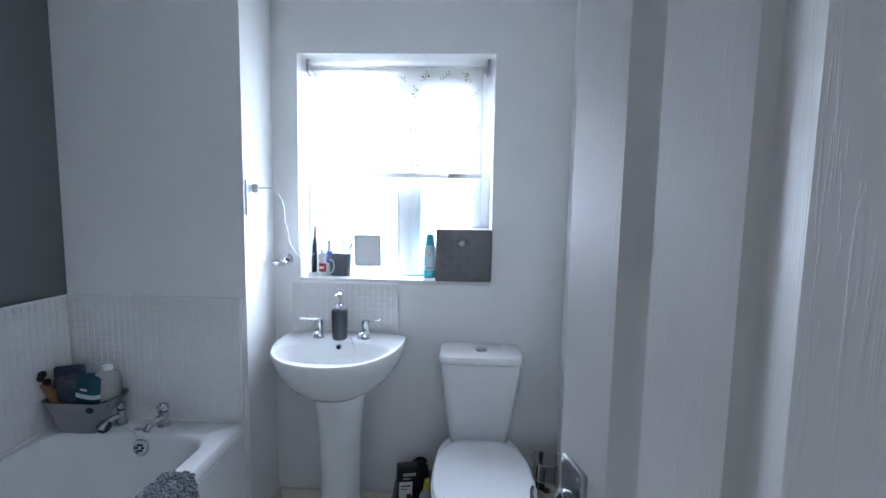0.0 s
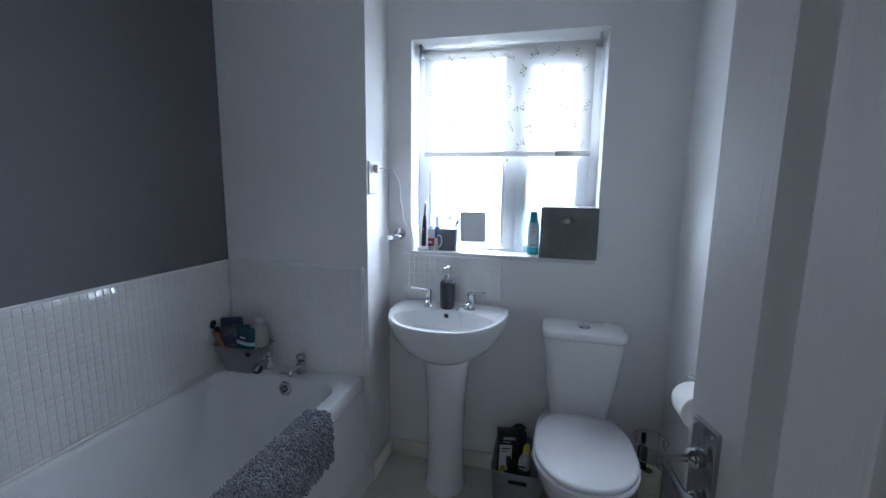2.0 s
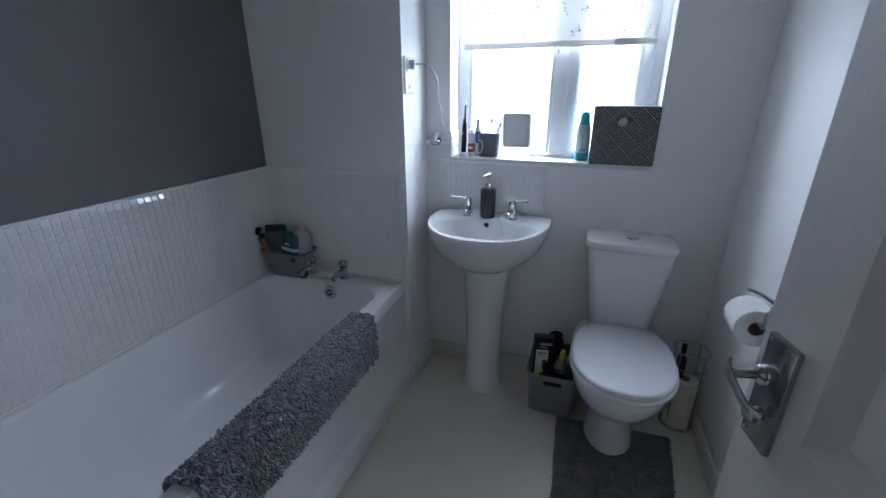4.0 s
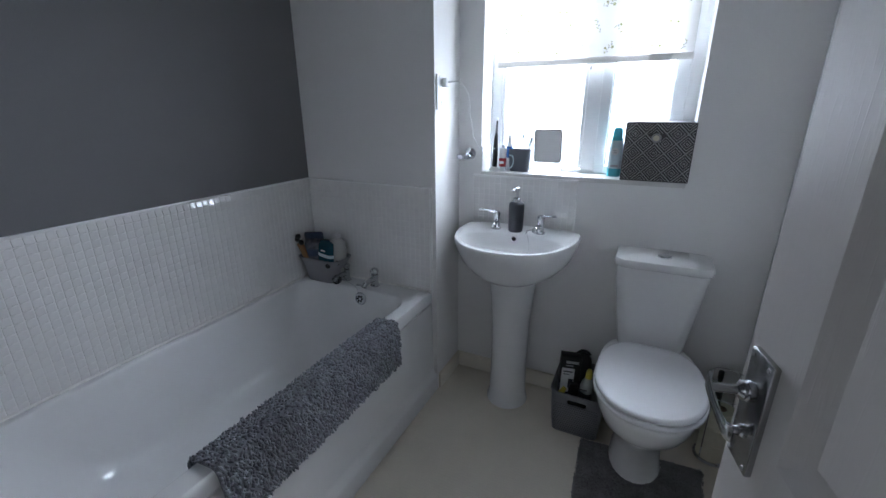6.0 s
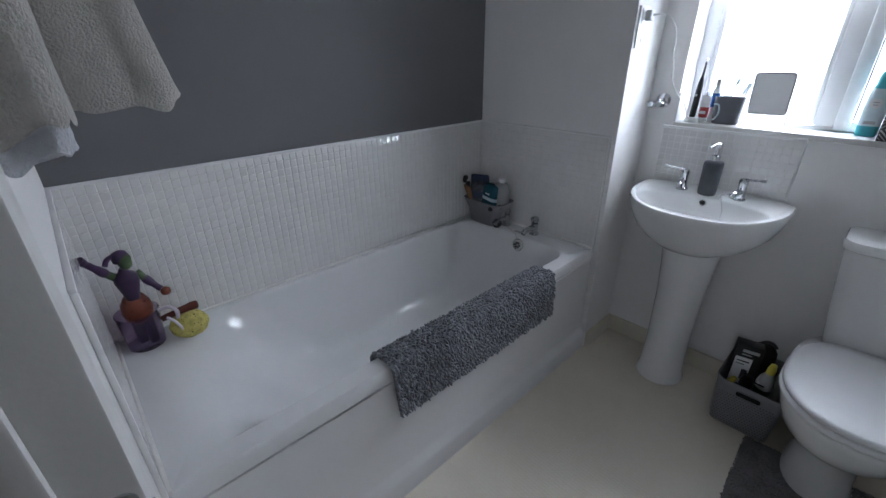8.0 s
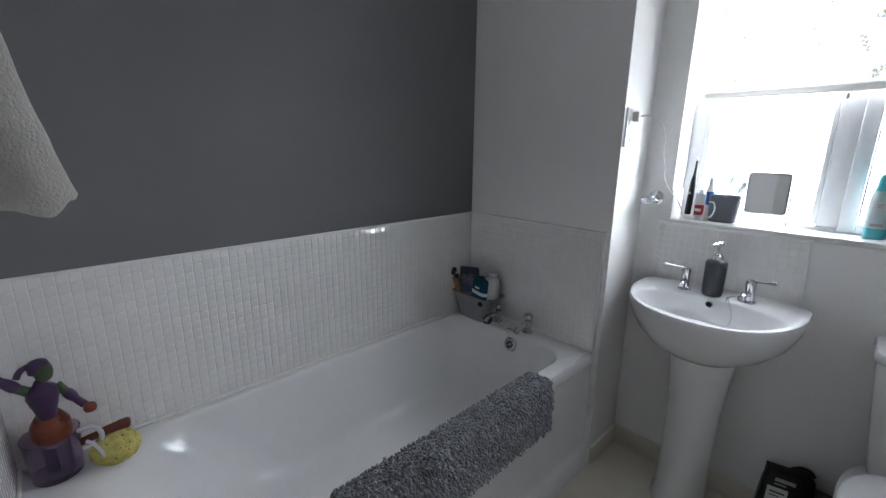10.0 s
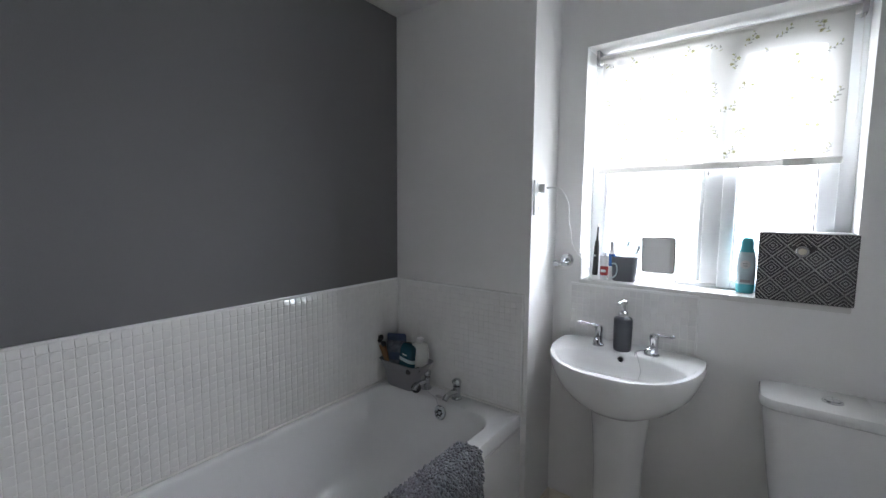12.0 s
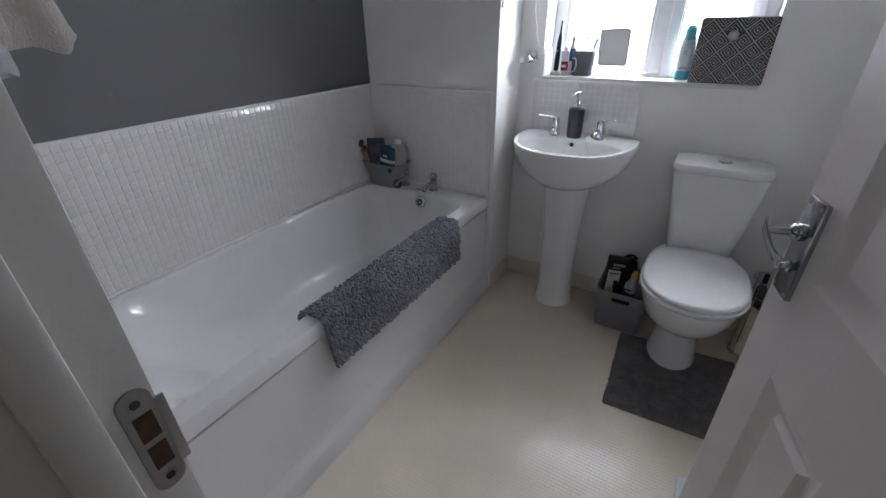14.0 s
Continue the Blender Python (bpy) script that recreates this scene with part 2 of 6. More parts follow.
def loft(rings, cap0=True, cap1=True, bm=None, closed=True):
    """Skin over rings of points, each of the same count."""
    bm = bm or bmesh.new()
    vs = [[bm.verts.new(p) for p in r] for r in rings]
    n = len(vs[0])
    for a, b in zip(vs, vs[1:]):
        for i in range(n if closed else n - 1):
            j = (i + 1) % n
            bm.faces.new((a[i], a[j], b[j], b[i]))
    if cap0:
        bm.faces.new(vs[0][::-1])
    if cap1:
        bm.faces.new(vs[-1])
    return bm


def ring(cx, cy, z, rx, ry, n=32, power=2.0):
    """A superellipse in a level plane."""
    out = []
    for i in range(n):
        a = 2 * math.pi * i / n
        c, s = math.cos(a), math.sin(a)
        out.append((cx + rx * math.copysign(abs(c) ** (2 / power), c), cy + ry * math.copysign(abs(s) ** (2 / power), s), z))
    return out


def round_rect(x0, x1, y0, y1, z, r, k=6):
    """Rounded rectangle, r: one radius or four from the x1 y1 corner on, counter-clockwise."""
    r = r if isinstance(r, (tuple, list)) else (r,) * 4
    out = []
    for (cx, cy, a0), q in zip(((x1, y1, 0), (x0, y1, 90), (x0, y0, 180), (x1, y0, 270)), r):
        sx, sy = (1 if cx == x1 else -1), (1 if cy == y1 else -1)
        for i in range(k + 1):
            a = radians(a0 + 90 * i / k)
            out.append((cx - sx * q + q * math.cos(a), cy - sy * q + q * math.sin(a), z))
    return out


def lathe(profile, n=24, m=None, bm=None, caps=True):
    m = m or Matrix()
    rings = [[m @ Vector((r * math.cos(2 * math.pi * i / n), r * math.sin(2 * math.pi * i / n), z)) for i in range(n)] for r, z in profile]
    return loft(rings, caps, caps, bm)


def tube(points, r, n=10, bm=None, caps=True):
    """A round rod along points; r: one radius or one for each point."""
    pts = [Vector(p) for p in points]
    rs = r if isinstance(r, (list, tuple)) else [r] * len(pts)
    rings, side = [], None
    for i, p in enumerate(pts):
        d = (pts[min(i + 1, len(pts) - 1)] - pts[max(i - 1, 0)]).normalized()
        if side is None:
            side = d.orthogonal().normalized()
        side = (side - d * side.dot(d)).normalized()
        up = d.cross(side)
        rings.append([p + rs[i] * (math.cos(2 * math.pi * k / n) * side + math.sin(2 * math.pi * k / n) * up) for k in range(n)])
    return loft(rings, caps, caps, bm)


def curve_points(points, n=8):
    """Catmull-Rom through points."""
    p = [Vector(q) for q in points]
    p = [2 * p[0] - p[1]] + p + [2 * p[-1] - p[-2]]
    out = []
    for a, b, c, d in zip(p, p[1:], p[2:], p[3:]):
        for i in range(n):
            t = i / n
            out.append(0.5 * (2 * b + (c - a) * t + (2 * a - 5 * b + 4 * c - d) * t * t + (3 * b - a - 3 * c + d) * t ** 3))
    return out + [p[-2]]


def structure(name, bm, mat, label, category, smooth=0):
    return tagged(part(name, bm, mat, smooth=smooth), label, category, kind="structure")


# the rooms ------------------------------------------------------------------
# x: from the slate wall to the toilet wall, y: from the door wall to the window wall
X1, Y0, Y1, YB, H = 2.02, -0.02, 1.955, 1.7, 2.305       # YB: boxed-in wall at the tap end
XB = 0.726                                                # width of the boxed-in wall
T = 0.1

structure("floor", box(0, X1, -0.14, Y1, -0.03, 0), M_VINYL, "cream sheet vinyl floor with fine raised grid", "floor")
structure("wall_west", box(-T, 0, Y0, Y1 + T, 0, H), M_DARK, "plain slate grey painted feature wall beside the bath", "wall")
structure("wall_boxing", box(0, XB, YB, Y1, 0, H), M_PALE, "pale grey boxed-in wall at the bath taps", "wall")
structure("wall_east", box(X1, X1 + T, Y0, Y1 + 0.22, 0, H), M_PALE, "pale grey painted wall beside the toilet", "wall")
structure("ceiling", box(-T, X1 + T, -0.12, Y1 + 0.22, H, H + 0.1), M_CEIL, "white painted flat ceiling", "ceiling")

# window wall with its opening
WX0, WX1, WZ0, WZ1, WT = 0.84, 1.693, 1.07, 2.06, 0.22
bm = box(XB, WX0, Y1, Y1 + WT, 0, H)
box(WX1, X1, Y1, Y1 + WT, 0, H, bm=bm)
box(WX0, WX1, Y1, Y1 + WT, 0, WZ0, bm=bm)
box(WX0, WX1, Y1, Y1 + WT, WZ1, H, bm=bm)
structure("wall_north", bm, M_PALE, "pale grey painted window wall with deep reveal", "wall")

# door wall with its opening
DX0, DX1, DH = 1.15, 1.842, 2.0
bm = box(0, DX0 - 0.03, Y0 - T, Y0, 0, H)
box(DX1 + 0.03, X1, Y0 - T, Y0, 0, H, bm=bm)
box(DX0 - 0.03, DX1 + 0.03, Y0 - T, Y0, DH + 0.03, H, bm=bm)
structure("wall_south", bm, M_PALE, "pale grey painted wall with the doorway", "wall")

# landing behind the door
structure("landing_floor", box(-0.2, 2.4, -1.5, -0.14, -0.03, 0), M_CARPET, "beige carpet on the landing", "floor")
bm = box(-0.3, -0.2, -1.6, Y0 - T, 0, H)
box(2.4, 2.5, -1.6, Y0 - T, 0, H, bm=bm)
box(-0.3, 2.5, -1.6, -1.5, 0, H, bm=bm)
box(-0.2, 0, Y0 - T - 0.1, Y0 - T, 0, H, bm=bm)
box(X1, 2.4, Y0 - T - 0.1, Y0 - T, 0, H, bm=bm)
structure("landing_walls", bm, M_PALE, "pale painted landing walls", "wall")
structure("landing_ceiling", box(-0.3, 2.5, -1.6, Y0 - T, H, H + 0.1), M_CEIL, "white landing ceiling", "ceiling")


def baseboard(name, x0, x1, y0, y1):
    bm = box(x0, x1, y0, y1, 0, 0.085, 0.004, 2)
    structure(name, bm, M_SKIRT, "low cream-white gloss skirting board", "baseboard", 40)


baseboard("baseboard_north", XB + 0.014, X1 - 0.014, Y1 - 0.014, Y1)
baseboard("baseboard_boxing", XB, XB + 0.014, YB + 0.01, Y1)
baseboard("baseboard_east", X1 - 0.014, X1, Y0 + 0.02, Y1)
# door frame and door --------------------------------------------------------
def door_frame():
    f = thing("door_frame", (DX0, Y0, 0), "white gloss painted wooden door frame", "door frame", kind="structure")
    yr, yh = -0.003, Y0 - T - 0.004
    part("jamb", box(DX0 - 0.03, DX0, yh, yr, 0, DH + 0.03, 0.002), M_GLOSS, f)
    part("jamb", box(DX1, DX1 + 0.03, yh, yr, 0, DH + 0.03, 0.002), M_GLOSS, f)
    part("head", box(DX0, DX1, yh, yr, DH, DH + 0.03, 0.002), M_GLOSS, f)
    part("stop", box(DX0, DX0 + 0.012, -0.085, -0.047, 0, DH, 0.003), M_GLOSS, f)
    part("stop", box(DX1 - 0.012, DX1, -0.085, -0.047, 0, DH, 0.003), M_GLOSS, f)
    part("stop", box(DX0 + 0.012, DX1 - 0.012, -0.085, -0.047, DH - 0.012, DH, 0.003), M_GLOSS, f)
    for y0, y1 in ((Y0, -0.002), (yh - 0.012, Y0 - T)):
        for x0, x1 in ((DX0 - 0.062, DX0 - 0.005), (DX1 + 0.005, DX1 + 0.062)):
            part("architrave", box(x0, x1, y0, y1, 0, DH + 0.062, 0.004), M_GLOSS, f)
        part("architrave", box(DX0 - 0.005, DX1 + 0.005, y0, y1, DH + 0.005, DH + 0.062, 0.004), M_GLOSS, f)
    # latch keep let into the jamb
    zc = 0.966
    lo = [(DX0 + 0.0005, y, z) for y, z, _ in [(p[0], p[1], 0) for p in round_rect(-0.036, -0.007, zc - 0.066, zc + 0.066, 0, 0.0142)]]
    hi = [(x + 0.0022, y, z) for x, y, z in lo]
    keep = part("latch_keep", loft([lo, hi]), M_STEEL, f, "worn steel latch keep")
    part("keep_lip", box(DX0 + 0.0005, DX0 + 0.003, -0.008, 0.002, zc - 0.045, zc + 0.045, 0.001), M_STEEL, keep)
    for z0, z1 in ((zc - 0.034, zc - 0.004), (zc + 0.004, zc + 0.036)):
        part("keep_slot", box(DX0 + 0.0022, DX0 + 0.0034, -0.029, -0.012, z0, z1), M_KEEP, keep)
    for z in (zc - 0.05, zc + 0.05):
        part("screw", lathe([(0.0045, 0), (0.0045, 0.001), (0.003, 0.0016)], 12, pose(DX0 + 0.0027, -0.0215, z, 0, 90, 0)), M_PLUG, keep)
    return f


M_KEEP = material("bare_wood_in_keep", (0.09, 0.05, 0.03), 0.8, vary=0.5, scale=60)
door_frame()

DOOR_M = Matrix.Translation((1.84, 0, 0)) @ Matrix.Rotation(radians(102.2), 4, "Z")


def panel_door():
    """Six-panel leaf: x runs from the hinge to the lock edge, the seen face at y = 0, the leaf behind at y < 0."""
    d = thing("door_1", (0, 0, 0), "open white six-panel moulded bathroom door", "door", kind="structure")
    w, h, t = 0.686, 1.985, 0.035
    cols = [(0.10, 0.285), (0.395, 0.580)]
    rows = [(0.20, 0.825), (0.99, 1.66), (1.735, 1.885)]
    xs = sorted({0, w, *[v for c in cols for v in c]})
    zs = sorted({0.008, h, *[v for r in rows for v in r]})
    bm = bmesh.new()
    for side in (0.0, -t):
        grid = {(x, z): bm.verts.new((x, side, z)) for x in xs for z in zs}
        for x0, x1 in zip(xs, xs[1:]):
            for z0, z1 in zip(zs, zs[1:]):
                quad = [grid[x0, z0], grid[x1, z0], grid[x1, z1], grid[x0, z1]]
                if (x0, x1) in cols and (z0, z1) in rows:
                    s = -1 if side == 0.0 else 1
                    rings = [quad]
                    for inset, dep in ((0.003, 0.0015), (0.035, 0.0135), (0.038, 0.0135), (0.046, 0.004)):
                        rings.append([bm.verts.new((x, side + s * dep, z)) for x, z in ((x0 + inset, z0 + inset), (x1 - inset, z0 + inset), (x1 - inset, z1 - inset), (x0 + inset, z1 - inset))])
                    for a, b in zip(rings, rings[1:]):
                        for i in range(4):
                            bm.faces.new((a[i], a[(i + 1) % 4], b[(i + 1) % 4], b[i]))
                    bm.faces.new(rings[-1])
                else:
                    bm.faces.new(quad)
    corner = [(0, 0.008), (w, 0.008), (w, h), (0, h)]
    a = [bm.verts.new((x, 0, z)) for x, z in corner]
    b = [bm.verts.new((x, -t, z)) for x, z in corner]
    for i in range(4):
        bm.faces.new((a[i], a[(i + 1) % 4], b[(i + 1) % 4], b[i]))
    bmesh.ops.remove_doubles(bm, verts=bm.verts, dist=0.0001)
    leaf = part("leaf", bm, M_DOOR, d, smooth=25)
    for s in (1, -1):
        base = 0.0 if s == 1 else -t
        y = lambda v: base + s * v
        handle = part("door_handle", box(0.614, 0.666, min(y(0), y(0.009)), max(y(0), y(0.009)), 0.938, 1.092, 0.0025), M_LEVER, d, "chrome lever handle on long back plate")
        part("spindle_rose", lathe([(0.013, 0), (0.013, 0.004), (0.0105, 0.006), (0.0125, 0.009), (0.009, 0.012), (0.0058, 0.014), (0.0058, 0.042)], 20, pose(0.648, y(0.009), 1.038, -90 * s)), M_LEVER, handle)
        path = curve_points([(0.660, y(0.049), 1.046), (0.654, y(0.053), 1.043), (0.638, y(0.053), 1.034), (0.620, y(0.050), 1.022), (0.604, y(0.046), 1.012), (0.598, y(0.040), 1.009)], 5)
        strap = []
        for i, q in enumerate(path):
            run = (path[min(i + 1, len(path) - 1)] - path[max(i - 1, 0)]).normalized()
            side = Vector((-run.y, run.x, 0)).normalized() * 0.0019
            up = Vector((0, 0, 0.0088 + 0.0015 * math.sin(i * 0.35)))
            strap.append([q + side + up * 0.8, q + side * 0.5 + up, q - side * 0.5 + up, q - side + up * 0.8, q - side - up * 0.8, q - side * 0.5 - up, q + side * 0.5 - up, q + side - up * 0.8])
        part("lever", loft(strap), M_LEVER, handle, smooth=40)
        part("thumb_turn", lathe([(0.009, 0), (0.009, 0.003), (0.006, 0.005), (0.006, 0.012), (0.0085, 0.014), (0.0085, 0.018)], 16, pose(0.640, y(0.009), 0.985, -90 * s)), M_LEVER, handle)
        for px in (0.621, 0.659):
            for pz in (0.946, 1.084):
                part("screw", lathe([(0.0032, 0), (0.0026, 0.0012)], 10, pose(px, y(0.009), pz, -90 * s)), M_STEEL, handle)
    part("latch_plate", box(w, w + 0.0012, -0.029, -0.006, 0.955, 1.03, 0.0005), M_STEEL, d)
    for z in (0.22, 1.75):
        part("hinge", tube([(0.0, 0.006, z), (0.0, 0.006, z + 0.08)], 0.006, 12), M_STEEL, d)
    d.matrix_world = DOOR_M
    return d


panel_door()


# bath -------------------------------------------------------------------------
BZ = 0.541


def bathtub():
    b = thing("bathtub", (0.35, 0.85, 0), "white acrylic built-in bathtub, empty and clean", "bathtub")
    x0, x1, y0, y1 = 0.010, 0.7065, -0.0118, 1.692
    rr = lambda a, c, e, g, z, r: round_rect(a, c, e, g, z, r, 10)
    rings = [
        rr(x0, x1, y0, y1, BZ - 0.050, 0.006), rr(x0, x1, y0, y1, BZ - 0.008, 0.006), rr(x0 + 0.006, x1 - 0.006, y0 + 0.004, y1 - 0.004, BZ, 0.006)]
    # the bowl, from the rim down: depth, side to side, sloping head end to tap end, corner radii
    for z, a, c, e, g, rf, rl, rn in (
            (BZ, 0.036, 0.645, 0.03, 1.588, 0.09, 0.27, 0.09), (BZ - 0.0015, 0.039, 0.642, 0.056, 1.585, 0.09, 0.27, 0.09), (BZ - 0.006, 0.042, 0.638, 0.082, 1.581, 0.09, 0.27, 0.09),
            (BZ - 0.015, 0.045, 0.634, 0.108, 1.577, 0.095, 0.27, 0.1), (BZ - 0.029, 0.049, 0.63, 0.135, 1.571, 0.1, 0.265, 0.11), (BZ - 0.050, 0.054, 0.625, 0.165, 1.563, 0.105, 0.26, 0.12),
            (0.457, 0.06, 0.619, 0.203, 1.553, 0.115, 0.255, 0.13), (0.420, 0.066, 0.614, 0.243, 1.543, 0.125, 0.25, 0.14), (0.383, 0.071, 0.609, 0.281, 1.534, 0.135, 0.24, 0.15),
            (0.346, 0.077, 0.604, 0.317, 1.524, 0.145, 0.235, 0.155), (0.312, 0.083, 0.6, 0.349, 1.516, 0.15, 0.23, 0.16), (0.280, 0.091, 0.593, 0.381, 1.505, 0.155, 0.22, 0.165),
            (0.252, 0.102, 0.582, 0.415, 1.491, 0.155, 0.21, 0.165), (0.228, 0.12, 0.564, 0.455, 1.471, 0.15, 0.19, 0.155), (0.211, 0.146, 0.54, 0.502, 1.445, 0.14, 0.17, 0.145),
            (0.202, 0.176, 0.512, 0.556, 1.415, 0.125, 0.14, 0.13), (0.199, 0.215, 0.48, 0.62, 1.37, 0.1, 0.11, 0.1), (0.196, 0.33, 0.38, 0.9, 1, 0.02, 0.02, 0.02)):
        rings.append(rr(a, c, e, g, z, (rf, rf, rl, rn)))
    part("tub", loft(rings, False, True), M_BATH, b, smooth=50)
    # front panel with a moulded foot
    prof = [(0.699, BZ - 0.060), (0.7025, BZ - 0.062), (0.7035, 0.40), (0.706, 0.125), (0.710, 0.108), (0.722, 0.088), (0.727, 0.075), (0.727, 0.0)]
    front = [[(x, y, z) for x, z in prof] + [(0.68, y, 0.0), (0.68, y, BZ - 0.060)] for y in (-0.018, 1.695)]
    part("front_panel", loft(front), M_BATH, b, smooth=30)
    # near-black strip added behind the joint, painting the shade of the deep gap
    part("joint_shade", box(0.684, 0.697, -0.008, 1.688, BZ - 0.067, BZ - 0.047), M_HOLE, b, "near-black strip that paints the shade in the panel joint")
    # sealant bead along the tiles
    bead = tube([(0.013, 0.0, BZ + 0.003), (0.013, 1.69, BZ + 0.003)], 0.006, 8)
    tube([(0.013, 1.689, BZ + 0.003), (0.70, 1.689, BZ + 0.003)], 0.006, 8, bead)
    tube([(0.013, -0.0085, BZ + 0.003), (0.70, -0.0085, BZ + 0.003)], 0.006, 8, bead)
    part("sealant", bead, M_SILICONE, b)
    for x in (0.236, 0.410):
        y = 1.648
        tap = part("tap", lathe([(0.024, BZ), (0.024, BZ + 0.005), (0.018, BZ + 0.010), (0.0165, BZ + 0.045), (0.0185, BZ + 0.050), (0.0185, BZ + 0.058), (0.012, BZ + 0.060)], 24, Matrix.Translation((x, y, 0))), M_CHROME, b, "chrome pillar bath tap")
        spout = curve_points([(x, y - 0.006, BZ + 0.035), (x, y - 0.04, BZ + 0.040), (x, y - 0.075, BZ + 0.036), (x, y - 0.092, BZ + 0.024)], 5)
        part("spout", tube(spout, [0.0135] * 6 + [0.0125] * 5 + [0.012] * (len(spout) - 11), 14), M_CHROME, tap)
        part("tap_head", lathe([(0.010, BZ + 0.058), (0.017, BZ + 0.063), (0.0215, BZ + 0.072), (0.0215, BZ + 0.080), (0.016, BZ + 0.089), (0.007, BZ + 0.093), (0.001, BZ + 0.0935)], 20, Matrix.Translation((x, y, 0))), M_CHROME, tap)
    # overflow and plug on its chain
    mo = Matrix.Translation((0.383, 1.561, 0.500)) @ Matrix.Rotation(radians(80), 4, "X")
    over = part("overflow", lathe([(0.031, -0.002), (0.032, 0.003), (0.028, 0.008), (0.021, 0.009), (0.020, 0.006)], 28, mo), M_CHROME, b, "chrome overflow rose")
    # slots are near-black discs, their inner shade painted by colour
    hole = bmesh.new()
    for i in range(6):
        a = i * math.pi / 3
        lathe([(0.0048, 0.006), (0.0048, 0.0078)], 10, mo @ Matrix.Translation((0.0118 * math.cos(a), 0.0118 * math.sin(a), 0)), hole)
    part("overflow_slots", hole, M_HOLE, over)
    part("chain_eye", box(0.322, 0.356, 1.604, 1.620, BZ, BZ + 0.004, 0.001), M_CHROME, b)
    chain = curve_points([(0.372, 1.566, 0.517), (0.345, 1.580, BZ + 0.004), (0.300, 1.600, BZ + 0.006), (0.262, 1.598, BZ + 0.022), (0.240, 1.588, BZ + 0.040)], 8)
    part("plug_chain", tube(chain, 0.0014, 6), M_STEEL, b)
    part("plug", lathe([(0.004, 0.012), (0.020, 0.010), (0.024, 0.006), (0.022, -0.006), (0.018, -0.008)], 24, pose(0.232, 1.578, BZ + 0.026, 72, 0, 16)), M_PLUG, b, "dark grey plug on a chain")
    part("waste", lathe([(0.034, 0.197), (0.034, 0.202), (0.026, 0.203), (0.02, 0.200)], 24, Matrix.Translation((0.355, 1.33, 0.001))), M_CHROME, b)
    return b


bathtub()


# basin ------------------------------------------------------------------------
def half_oval(cx, yb, ry, rx, z, n=40, flat=0.10):
    """A D-shaped outline: flat along the wall at yb, rounded to the front."""
    out = []
    for i in range(n):
        a = 2 * math.pi * i / n
        c, s = math.cos(a), math.sin(a)
        x = cx + rx * math.copysign(abs(c) ** 0.86, c)
        y = yb - flat - (ry - flat) * abs(s) if s < 0 else yb - flat + flat * s ** 0.35
        out.append((x, y, z))
    return out


